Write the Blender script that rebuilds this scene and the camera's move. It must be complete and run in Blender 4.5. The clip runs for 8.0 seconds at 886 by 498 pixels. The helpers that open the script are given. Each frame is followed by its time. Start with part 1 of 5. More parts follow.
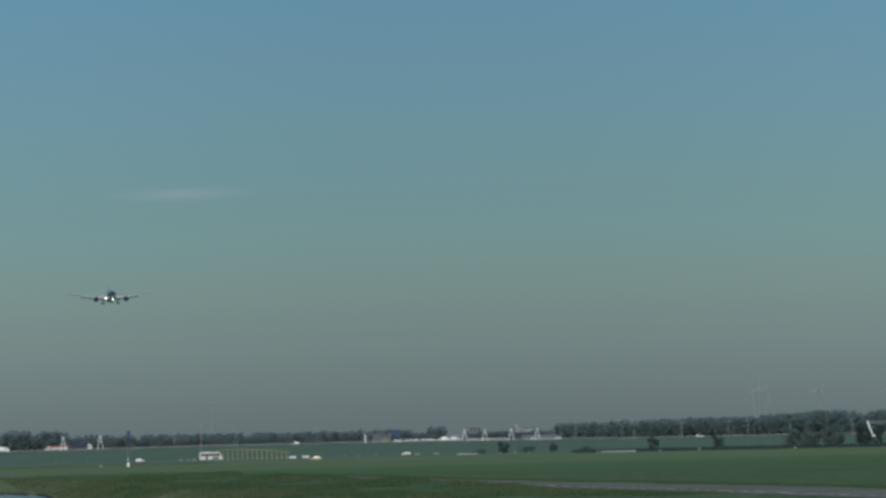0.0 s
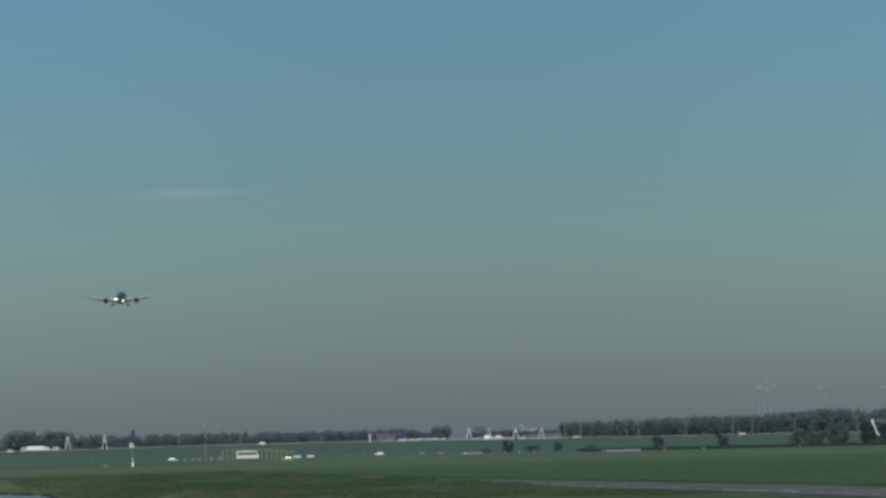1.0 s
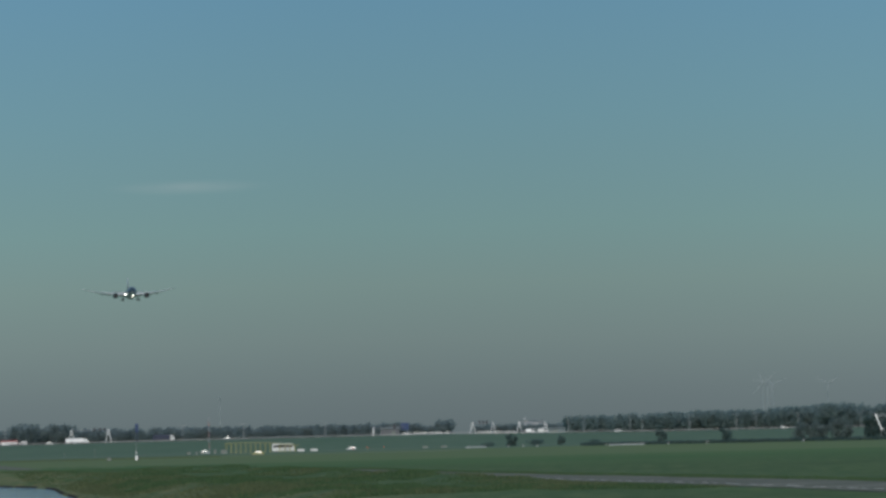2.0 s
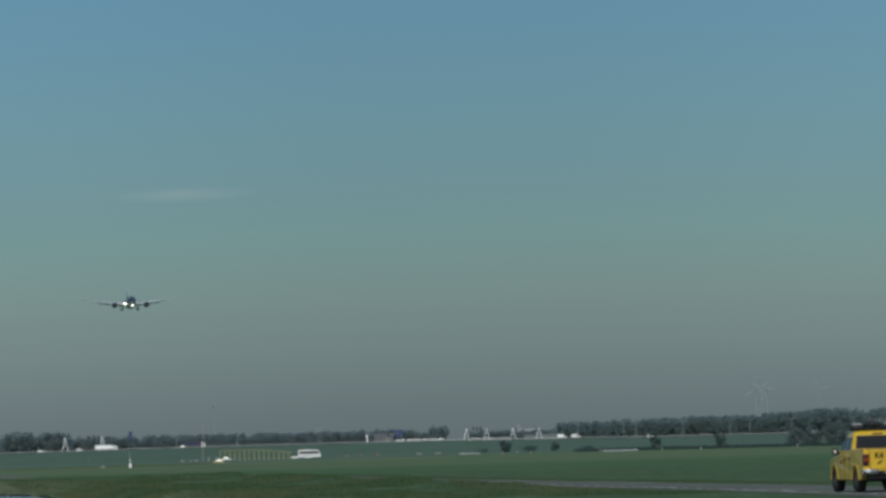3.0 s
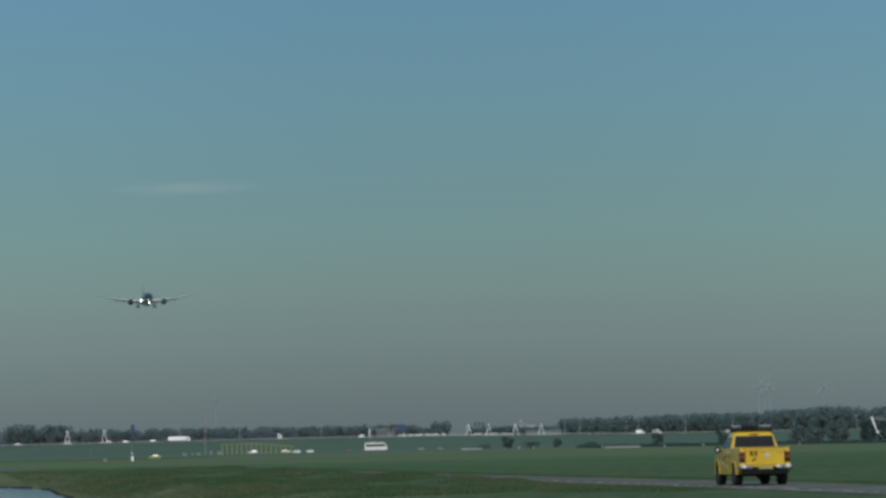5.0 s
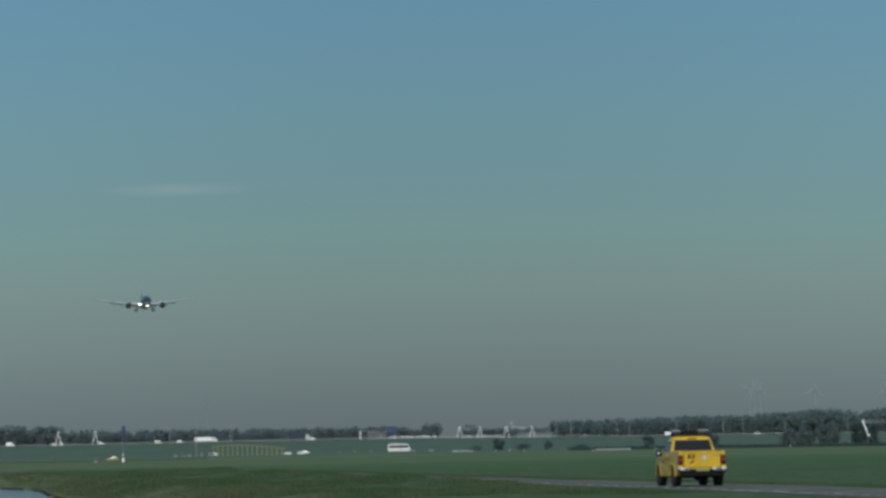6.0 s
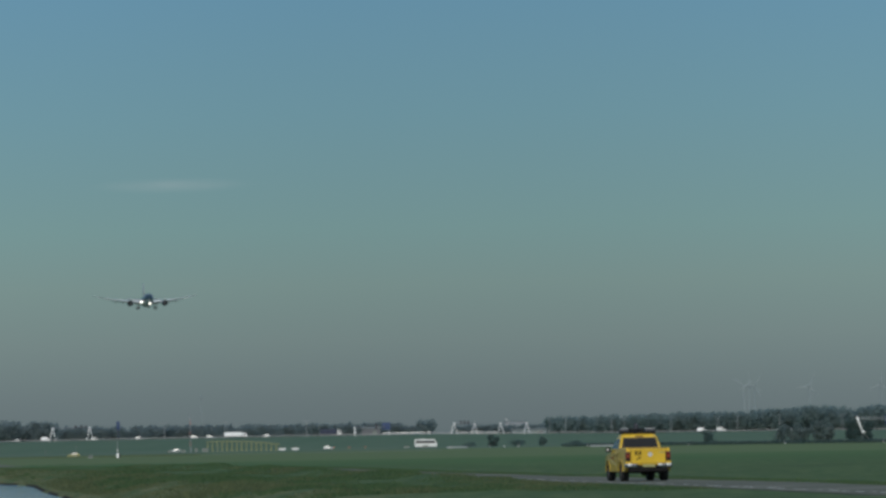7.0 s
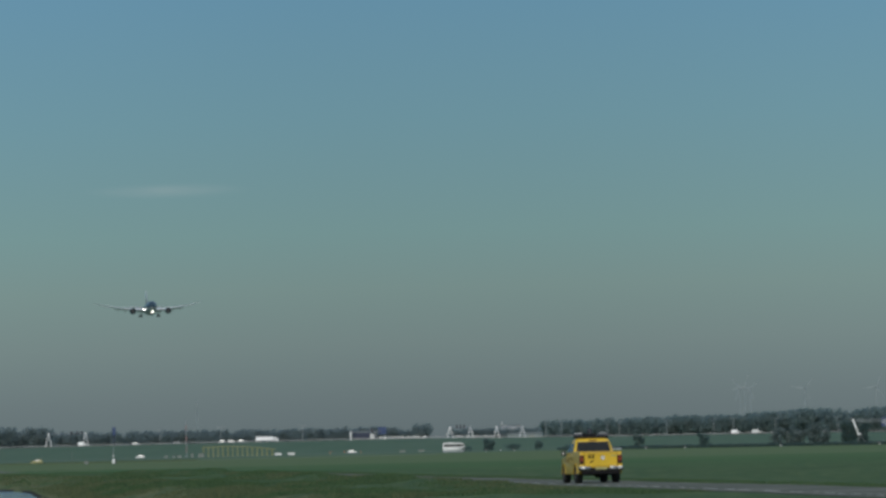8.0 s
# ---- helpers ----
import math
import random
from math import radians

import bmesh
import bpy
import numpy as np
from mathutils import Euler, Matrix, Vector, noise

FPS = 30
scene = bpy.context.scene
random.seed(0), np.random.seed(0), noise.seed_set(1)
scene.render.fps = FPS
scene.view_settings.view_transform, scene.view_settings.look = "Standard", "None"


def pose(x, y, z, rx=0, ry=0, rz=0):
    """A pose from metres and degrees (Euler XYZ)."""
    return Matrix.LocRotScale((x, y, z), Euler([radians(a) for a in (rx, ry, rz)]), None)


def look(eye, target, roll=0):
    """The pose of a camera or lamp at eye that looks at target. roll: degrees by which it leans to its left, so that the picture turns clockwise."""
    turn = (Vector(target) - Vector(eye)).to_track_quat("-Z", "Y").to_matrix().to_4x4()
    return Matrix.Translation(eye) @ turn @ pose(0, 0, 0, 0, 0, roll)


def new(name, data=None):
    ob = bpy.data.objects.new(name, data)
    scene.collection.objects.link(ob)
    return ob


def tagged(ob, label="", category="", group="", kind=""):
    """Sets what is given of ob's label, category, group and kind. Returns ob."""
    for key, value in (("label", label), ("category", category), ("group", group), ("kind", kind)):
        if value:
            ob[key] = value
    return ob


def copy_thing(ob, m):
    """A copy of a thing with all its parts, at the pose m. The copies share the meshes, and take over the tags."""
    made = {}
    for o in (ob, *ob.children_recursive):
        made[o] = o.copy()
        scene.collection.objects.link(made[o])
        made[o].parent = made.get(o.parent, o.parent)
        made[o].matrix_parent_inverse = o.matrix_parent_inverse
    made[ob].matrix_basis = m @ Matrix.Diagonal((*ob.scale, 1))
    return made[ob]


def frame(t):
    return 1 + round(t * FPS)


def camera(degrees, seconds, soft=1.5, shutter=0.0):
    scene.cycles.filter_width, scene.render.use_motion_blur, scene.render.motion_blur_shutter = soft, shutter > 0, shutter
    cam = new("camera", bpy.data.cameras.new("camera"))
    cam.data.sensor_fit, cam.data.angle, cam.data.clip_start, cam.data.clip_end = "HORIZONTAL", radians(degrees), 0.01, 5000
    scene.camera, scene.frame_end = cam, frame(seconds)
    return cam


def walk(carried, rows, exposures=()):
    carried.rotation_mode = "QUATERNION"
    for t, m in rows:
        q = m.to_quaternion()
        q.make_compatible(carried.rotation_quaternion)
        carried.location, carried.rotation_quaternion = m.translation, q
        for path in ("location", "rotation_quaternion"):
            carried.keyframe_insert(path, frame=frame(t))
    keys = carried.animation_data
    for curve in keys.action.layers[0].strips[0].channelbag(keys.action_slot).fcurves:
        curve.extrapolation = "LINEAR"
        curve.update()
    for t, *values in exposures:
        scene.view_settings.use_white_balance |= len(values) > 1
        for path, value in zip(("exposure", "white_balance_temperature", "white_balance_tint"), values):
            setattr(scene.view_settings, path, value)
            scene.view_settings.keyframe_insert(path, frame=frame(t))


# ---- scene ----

# camera on a handheld long lens, standing still beside the ditch
EYE = (0.0, 0.0, 2.1)
cam = camera(9.956, 8.0, soft=3.0)
PATH = [
    (0.0, (-0.927, 1000.0, 40.071), -1.511),
    (0.5, (-2.283, 1000.0, 40.210), -1.569),
    (1.0, (-1.754, 1000.0, 39.950), -1.613),
    (1.5, (-3.164, 1000.0, 39.084), -1.524),
    (1.7, (-2.83, 1000.0, 38.75), -1.52),
    (2.8, (-1.10, 1000.0, 38.80), -1.60),
    (3.0, (-1.160, 1000.0, 40.007), -1.737),
    (3.5, (-0.465, 1000.0, 39.416), -1.515),
    (4.0, (1.634, 1000.0, 40.302), -1.415),
    (4.5, (-0.561, 1000.0, 38.906), -1.397),
    (4.7, (-1.78, 1000.0, 38.906), -1.397),
    (5.8, (-0.19, 1000.0, 39.90), -1.20),
    (6.0, (-0.192, 1000.0, 39.463), -1.208),
    (6.5, (-0.024, 1000.0, 38.762), -1.156),
    (7.0, (0.835, 1000.0, 38.672), -1.120),
    (7.5, (1.950, 1000.0, 39.460), -1.288),
    (8.0, (1.835, 1000.0, 39.475), -1.386),
]
walk(cam, [(t, look(EYE, target, roll)) for t, target, roll in PATH])

# ---- light: hazy sun from behind the camera, and the sky with its haze layer ----
SUN_DIR = Vector((-0.04, -0.81, 0.58)).normalized()
sun = new("sun", bpy.data.lights.new("sun", "SUN"))
sun.data.energy, sun.data.angle, sun.data.color = 1.72, radians(0.5), (1.0, 0.97, 0.91)
sun.matrix_world = look(SUN_DIR * 500, (0, 0, 0))


def build_world():
    w = bpy.data.worlds.new("sky")
    scene.world = w
    w.use_nodes = True
    nt = w.node_tree
    nt.nodes.clear()
    N = nt.nodes.new
    L = nt.links.new
    out = N("ShaderNodeOutputWorld")
    sky = N("ShaderNodeTexSky")
    sky.sky_type = "NISHITA"
    sky.sun_disc = False
    sky.sun_elevation = math.asin(SUN_DIR.z)
    sky.sun_rotation = math.atan2(SUN_DIR.x, SUN_DIR.y)
    sky.dust_density = 1.5
    high = N("ShaderNodeBackground")
    high.inputs["Strength"].default_value = 0.12
    L(sky.outputs[0], high.inputs["Color"])
    coord = N("ShaderNodeTexCoord")
    sep = N("ShaderNodeSeparateXYZ")
    L(coord.outputs["Generated"], sep.inputs[0])
    # haze layer over the horizon, by elevation
    scale = N("ShaderNodeMath")
    scale.operation = "MULTIPLY"
    scale.inputs[1].default_value = 10.0
    L(sep.outputs["Z"], scale.inputs[0])
    ramp = N("ShaderNodeValToRGB")
    stops = [(0.0, (0.121, 0.155, 0.166)), (0.08, (0.139, 0.181, 0.188)), (0.19, (0.166, 0.226, 0.223)),
             (0.30, (0.177, 0.262, 0.252)), (0.41, (0.168, 0.284, 0.286)), (0.63, (0.146, 0.282, 0.336)),
             (0.86, (0.127, 0.270, 0.372)), (1.0, (0.120, 0.262, 0.385))]
    el = ramp.color_ramp.elements
    while len(el) < len(stops):
        el.new(0.5)
    for e, (p, c) in zip(el, stops):
        e.position, e.color = p, (*c, 1)
    L(scale.outputs[0], ramp.inputs[0])
    # a thin wisp of high cloud
    sub = N("ShaderNodeVectorMath")
    sub.operation = "SUBTRACT"
    sub.inputs[1].default_value = (-0.0520, 0.997, 0.0500)
    L(coord.outputs["Generated"], sub.inputs[0])
    mul = N("ShaderNodeVectorMath")
    mul.operation = "MULTIPLY"
    mul.inputs[1].default_value = (54, 5, 560)
    L(sub.outputs[0], mul.inputs[0])
    ln = N("ShaderNodeVectorMath")
    ln.operation = "LENGTH"
    L(mul.outputs[0], ln.inputs[0])
    nz = N("ShaderNodeTexNoise")
    nz.inputs["Scale"].default_value = 1.0
    nz.inputs["Detail"].default_value = 5
    stretch = N("ShaderNodeVectorMath")
    stretch.operation = "MULTIPLY"
    stretch.inputs[1].default_value = (90, 1, 500)
    L(coord.outputs["Generated"], stretch.inputs[0])
    L(stretch.outputs[0], nz.inputs["Vector"])
    fall = N("ShaderNodeMapRange")
    fall.interpolation_type = "SMOOTHSTEP"
    fall.inputs["From Min"].default_value, fall.inputs["From Max"].default_value = 1.0, 0.0
    fall.inputs["To Min"].default_value, fall.inputs["To Max"].default_value = 0.0, 0.32
    L(ln.outputs["Value"], fall.inputs["Value"])
    wisp = N("ShaderNodeMath")
    wisp.operation = "MULTIPLY"
    L(fall.outputs[0], wisp.inputs[0])
    L(nz.outputs[0], wisp.inputs[1])
    mixc = N("ShaderNodeMix")
    mixc.data_type = "RGBA"
    mixc.inputs["B"].default_value = (0.42, 0.46, 0.47, 1)
    L(wisp.outputs[0], mixc.inputs["Factor"])
    L(ramp.outputs[0], mixc.inputs["A"])
    low = N("ShaderNodeBackground")
    away = N("ShaderNodeMath")
    away.operation = "ABSOLUTE"
    L(sep.outputs["X"], away.inputs[0])
    wide = N("ShaderNodeMapRange")
    wide.interpolation_type = "SMOOTHSTEP"
    wide.inputs["From Min"].default_value, wide.inputs["From Max"].default_value = 0.01, 0.11
    wide.inputs["To Min"].default_value, wide.inputs["To Max"].default_value = 1.0, 1.07
    L(away.outputs[0], wide.inputs["Value"])
    L(wide.outputs[0], low.inputs["Strength"])
    L(mixc.outputs["Result"], low.inputs["Color"])
    blend = N("ShaderNodeMapRange")
    blend.interpolation_type = "SMOOTHSTEP"
    blend.inputs["From Min"].default_value, blend.inputs["From Max"].default_value = 0.09, 0.35
    L(sep.outputs["Z"], blend.inputs["Value"])
    mix = N("ShaderNodeMixShader")
    L(blend.outputs[0], mix.inputs[0])
    L(low.outputs[0], mix.inputs[1])
    L(high.outputs[0], mix.inputs[2])
    L(mix.outputs[0], out.inputs["Surface"])


build_world()

# ---- materials ----


def material(name, color, rough=0.6, metal=0.0, vary=0.15, scale=3.0, fine=40.0, bump=0.0, spec=0.5, coat=0.0, emit=None, power=0.0, second=None, depth=0.05):
    """A surface with two scales of variation, a coarse one in tone and a fine grain."""
    m = bpy.data.materials.new(name)
    m.use_nodes = True
    nt = m.node_tree
    N, L = nt.nodes.new, nt.links.new
    b = nt.nodes["Principled BSDF"]
    b.inputs["Roughness"].default_value = rough
    b.inputs["Metallic"].default_value = metal
    b.inputs["Specular IOR Level"].default_value = spec
    b.inputs["Coat Weight"].default_value = coat
    co = N("ShaderNodeTexCoord")
    n1, n2 = N("ShaderNodeTexNoise"), N("ShaderNodeTexNoise")
    n1.inputs["Scale"].default_value, n2.inputs["Scale"].default_value = scale, fine
    n1.inputs["Detail"].default_value, n2.inputs["Detail"].default_value = 4, 3
    L(co.outputs["Object"], n1.inputs["Vector"])
    L(co.outputs["Object"], n2.inputs["Vector"])
    add = N("ShaderNodeMath")
    add.operation = "MULTIPLY_ADD"
    add.inputs[1].default_value = 0.4
    L(n2.outputs[0], add.inputs[0])
    L(n1.outputs[0], add.inputs[2])
    rng = N("ShaderNodeMapRange")
    rng.inputs["From Min"].default_value, rng.inputs["From Max"].default_value = 0.45, 0.95
    L(add.outputs[0], rng.inputs["Value"])
    mix = N("ShaderNodeMix")
    mix.data_type = "RGBA"
    other = second or tuple(c * (1 + vary) for c in color)
    mix.inputs["A"].default_value = (*[c * (1 - vary) for c in color], 1)
    mix.inputs["B"].default_value = (*other, 1)
    L(rng.outputs[0], mix.inputs["Factor"])
    L(mix.outputs["Result"], b.inputs["Base Color"])
    if bump:
        bp = N("ShaderNodeBump")
        bp.inputs["Strength"].default_value = bump
        bp.inputs["Distance"].default_value = depth
        L(n2.outputs[0], bp.inputs["Height"])
        L(bp.outputs[0], b.inputs["Normal"])
    if emit:
        b.inputs["Emission Color"].default_value = (*emit, 1)
        b.inputs["Emission Strength"].default_value = power
    return m


def grass_material():
    """Mown and rough grass: strips along the airfield, patches, dry tips, grain and a far haze tint."""
    m = bpy.data.materials.new("grass")
    m.use_nodes = True
    nt = m.node_tree
    N, L = nt.nodes.new, nt.links.new
    b = nt.nodes["Principled BSDF"]
    b.inputs["Roughness"].default_value = 0.95
    b.inputs["Specular IOR Level"].default_value = 0.1
    co = N("ShaderNodeTexCoord")

    def noise_at(sx, sy, sz, detail=4, turn=0.0):
        mp = N("ShaderNodeMapping")
        mp.inputs["Scale"].default_value = (sx, sy, sz)
        mp.inputs["Rotation"].default_value = (0, 0, radians(turn))
        L(co.outputs["Object"], mp.inputs["Vector"])
        n = N("ShaderNodeTexNoise")
        n.inputs["Scale"].default_value = 1.0
        n.inputs["Detail"].default_value = detail
        L(mp.outputs[0], n.inputs["Vector"])
        return n.outputs[0]

    def mix(fac, lo, hi, a, bcol):
        r = N("ShaderNodeMapRange")
        r.inputs["From Min"].default_value, r.inputs["From Max"].default_value = lo, hi
        L(fac, r.inputs["Value"])
        x = N("ShaderNodeMix")
        x.data_type = "RGBA"
        L(r.outputs[0], x.inputs["Factor"])
        for s, v in (("A", a), ("B", bcol)):
            if isinstance(v, tuple):
                x.inputs[s].default_value = (*v, 1)
            else:
                L(v, x.inputs[s])
        return x.outputs["Result"]

    strips = noise_at(0.05, 0.004, 0.1, 3, 6.9)
    patches = noise_at(0.012, 0.012, 0.1, 4)
    tufts = noise_at(1.1, 0.20, 1.0, 6, 10.0)
    mounds = noise_at(0.16, 0.045, 1.0, 3, -14.0)
    grain = noise_at(5, 5, 5, 3)
    c = mix(strips, 0.35, 0.65, (0.031, 0.101, 0.033), (0.049, 0.122, 0.042))
    c = mix(patches, 0.42, 0.70, c, (0.067, 0.122, 0.049))
    c2 = mix(tufts, 0.36, 0.66, (0.028, 0.078, 0.028), (0.074, 0.118, 0.048))
    c2 = mix(mounds, 0.45, 0.75, c2, (0.030, 0.070, 0.026))
    # taller rough grass near the ditch, mown field beyond
    sep = N("ShaderNodeSeparateXYZ")
    L(co.outputs["Object"], sep.inputs[0])
    c = mix(sep.outputs["Y"], 300, 480, c2, c)
    # dry, trodden bank next to the water
    lat = N("ShaderNodeVectorMath")
    lat.operation = "DOT_PRODUCT"
    lat.inputs[1].default_value = (math.cos(radians(6.9)), math.sin(radians(6.9)), 0)
    L(co.outputs["Object"], lat.inputs[0])
    tan = mix(tufts, 0.34, 0.62, c, (0.135, 0.140, 0.066))
    c3 = mix(lat.outputs["Value"], 15.5, 20.5, tan, c)
    c = mix(lat.outputs["Value"], 6.0, 9.0, c, c3)
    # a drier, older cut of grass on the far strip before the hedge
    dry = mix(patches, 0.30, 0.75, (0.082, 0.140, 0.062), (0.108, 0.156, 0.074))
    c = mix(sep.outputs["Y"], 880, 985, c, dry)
    # Beyond the hedge the grass turns paler and teal, haze painted in by distance.
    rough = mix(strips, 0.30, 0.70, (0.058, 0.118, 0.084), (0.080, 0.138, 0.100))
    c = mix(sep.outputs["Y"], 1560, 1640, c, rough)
    c = mix(grain, 0.30, 1.2, c, (0.11, 0.145, 0.07))
    L(c, b.inputs["Base Color"])
    bp = N("ShaderNodeBump")
    bp.inputs["Strength"].default_value = 0.6
    bp.inputs["Distance"].default_value = 0.3
    L(tufts, bp.inputs["Height"])
    L(bp.outputs[0], b.inputs["Normal"])
    return m


def leaf_material(name, a, b_):
    m = bpy.data.materials.new(name)
    m.use_nodes = True
    nt = m.node_tree
    N, L = nt.nodes.new, nt.links.new
    b = nt.nodes["Principled BSDF"]
    b.inputs["Roughness"].default_value = 0.8
    b.inputs["Specular IOR Level"].default_value = 0.2
    g = N("ShaderNodeNewGeometry")
    x = N("ShaderNodeMix")
    x.data_type = "RGBA"
    x.inputs["A"].default_value, x.inputs["B"].default_value = (*a, 1), (*b_, 1)
    L(g.outputs["Random Per Island"], x.inputs["Factor"])
    L(x.outputs["Result"], b.inputs["Base Color"])
    # thin leaves and twigs let part of the light through
    back = N("ShaderNodeBsdfTranslucent")
    L(x.outputs["Result"], back.inputs["Color"])
    both = N("ShaderNodeMixShader")
    both.inputs[0].default_value = 0.70
    L(b.outputs[0], both.inputs[1])
    L(back.outputs[0], both.inputs[2])
    L(both.outputs[0], nt.nodes["Material Output"].inputs["Surface"])
    return m


GRASS = grass_material()
# Far leaves are paled and blued: the air's haze is put into their colour.
LEAF = leaf_material("hazed_autumn_leaf", (0.217, 0.288, 0.288), (0.302, 0.366, 0.358))
LEAF_DARK = leaf_material("hazed_wood_leaf", (0.199, 0.290, 0.281), (0.283, 0.359, 0.340))
LEAF_BROWN = leaf_material("brown_autumn_leaf", (0.173, 0.234, 0.219), (0.240, 0.294, 0.274))
LEAF_GREEN = leaf_material("hedge_leaf", (0.095, 0.160, 0.148), (0.161, 0.218, 0.195))
BARK = material("bark", (0.10, 0.085, 0.07), 0.9, scale=2, fine=20, bump=0.4)
ASPHALT = material("asphalt", (0.086, 0.104, 0.074), 0.9, vary=0.3, scale=0.16, fine=3, bump=0.2, spec=0.2, second=(0.150, 0.160, 0.128))
# Red paled for the haze over the distant mast, put into the base colour.
REDBAND = material("hazed_red_paint", (0.33, 0.20, 0.19), 0.6, vary=0.15, scale=1, fine=12)
FARROAD = material("concrete_road", (0.16, 0.18, 0.165), 0.9, vary=0.2, scale=0.05, fine=3, spec=0.2)
WATER = material("ditch_water", (0.03, 0.04, 0.045), 0.05, vary=0.1, scale=0.3, fine=1.8, bump=1.0, spec=0.5, depth=0.16)
MUD = material("wet_mud", (0.022, 0.021, 0.016), 0.9, vary=0.3, scale=0.8, fine=6, bump=0.4, spec=0.08)
YELLOW = material("yellow_paint", (0.58, 0.385, 0.020), 0.38, vary=0.10, scale=2, fine=60, coat=0.2)
WHITE = material("white_paint", (0.82, 0.84, 0.83), 0.45, vary=0.08, scale=1.2, fine=25)
OFFWHITE = material("dirty_white_paint", (0.60, 0.62, 0.60), 0.6, vary=0.18, scale=0.8, fine=14)
GREY = material("grey_steel", (0.36, 0.37, 0.37), 0.5, 0.3, vary=0.15, scale=1.0, fine=20)
CHROME = material("bright_chrome", (0.85, 0.85, 0.84), 0.38, 0.7, vary=0.08, scale=6, fine=60)
SILVER = material("silver_bumper", (0.36, 0.36, 0.36), 0.18, 1.0, vary=0.1, scale=4, fine=60)
BLACK = material("black_plastic", (0.012, 0.012, 0.013), 0.75, vary=0.3, scale=4, fine=60, spec=0.15)
RIM = material("dusty_rim", (0.10, 0.10, 0.10), 0.5, 0.4, vary=0.2, scale=4, fine=30)
RUBBER = material("tyre_rubber", (0.018, 0.018, 0.018), 0.85, vary=0.3, scale=6, fine=50, bump=0.2)
GLASS = material("dark_glass", (0.018, 0.021, 0.023), 0.16, vary=0.2, scale=1, fine=20, spec=0.1)
REDLENS = material("red_lens", (0.090, 0.013, 0.009), 0.25, vary=0.2, scale=8, fine=80, coat=0.4)
RED = material("red_paint", (0.22, 0.055, 0.058), 0.5, vary=0.12, scale=0.8, fine=14)
NAVY = material("navy_tarpaulin", (0.022, 0.032, 0.060), 0.7, vary=0.2, scale=0.7, fine=14)
BLUE = material("blue_sign", (0.020, 0.046, 0.118), 0.5, vary=0.1, scale=1, fine=14)
DARK = material("dark_sign", (0.03, 0.034, 0.042), 0.6, vary=0.2, scale=1.2, fine=14)
AIRBLUE = material("airliner_blue", (0.020, 0.043, 0.055), 0.35, vary=0.06, scale=0.3, fine=4, coat=0.3)
AIRWHITE = material("airliner_white", (0.62, 0.64, 0.65), 0.35, vary=0.06, scale=0.3, fine=4)
WINGGREY = material("wing_grey", (0.66, 0.70, 0.71), 0.4, vary=0.1, scale=0.2, fine=3)
NACELLE = material("nacelle_blue", (0.018, 0.048, 0.064), 0.35, vary=0.08, scale=0.5, fine=6)
POST = material("lamp_post_grey", (0.30, 0.32, 0.32), 0.6, vary=0.1, scale=0.5, fine=4)
# Tower colour drawn towards the sky tone; distance haze put into the paint.
MAST = material("hazed_tower_grey", (0.215, 0.265, 0.275), 0.6, vary=0.06, scale=0.2, fine=2)
ILSYELLOW = material("signal_yellow", (0.27, 0.27, 0.11), 0.6, vary=0.2, scale=1, fine=14)
LANDING = material("landing_light", (0.9, 0.9, 0.9), 0.2, emit=(1.0, 0.96, 0.85), power=11)
REDGLOW = material("red_lamp", (0.5, 0.05, 0.03), 0.3, emit=(1.0, 0.12, 0.07), power=0.7)
FINGREY = material("fin_grey_blue", (0.35, 0.40, 0.42), 0.4, vary=0.08, scale=0.2, fine=3)
WEATHERED = material("weathered_green_grey", (0.15, 0.175, 0.155), 0.7, vary=0.2, scale=1.0, fine=14)
AMBER = material("amber_lens", (0.26, 0.05, 0.015), 0.25, vary=0.1, scale=8, fine=60)
WORN = material("worn_road_paint", (0.46, 0.47, 0.45), 0.8, vary=0.4, scale=1.5, fine=12)
SHED = material("pale_turquoise_cladding", (0.125, 0.165, 0.168), 0.6, vary=0.12, scale=0.2, fine=3)
CLAD = material("hall_cladding", (0.27, 0.30, 0.31), 0.6, vary=0.12, scale=0.2, fine=3)

# ---- mesh helpers ----


def link(name, bm, mat, smooth=False):
    me = bpy.data.meshes.new(name)
    bm.normal_update()
    bm.to_mesh(me)
    bm.free()
    for m in (mat if isinstance(mat, (list, tuple)) else [mat]):
        me.materials.append(m)
    if smooth:
        for p in me.polygons:
            p.use_smooth = True
    return new(name, me)


def part(name, bm, mat, parent, label="", smooth=False):
    ob = link(name, bm, mat, smooth)
    ob.parent = parent
    if label:
        tagged(ob, label)
    return ob


def thing(name, x, y, z, rz=0.0, label="", category="", group="", kind=""):
    ob = new(name)
    ob.empty_display_size = 0.3
    ob.matrix_basis = pose(x, y, z, 0, 0, rz)
    return tagged(ob, label, category, group, kind)


def box(bm, c, s, bevel=0.0, seg=2):
    """A box of centre c and size s, its edges rounded."""
    r = bmesh.ops.create_cube(bm, size=1.0, matrix=Matrix.Translation(c) @ Matrix.Diagonal((*s, 1)))
    if bevel:
        es = list({e for v in r["verts"] for e in v.link_edges})
        bmesh.ops.bevel(bm, geom=es, offset=bevel, segments=seg, affect="EDGES", profile=0.5)
    return bm


def rod(bm, a, b, r0, r1=None, n=8):
    a, b = Vector(a), Vector(b)
    d = b - a
    m = Matrix.Translation((a + b) / 2) @ d.to_track_quat("Z", "Y").to_matrix().to_4x4()
    bmesh.ops.create_cone(bm, cap_ends=True, segments=n, radius1=r0, radius2=r0 if r1 is None else r1, depth=d.length, matrix=m)
    return bm


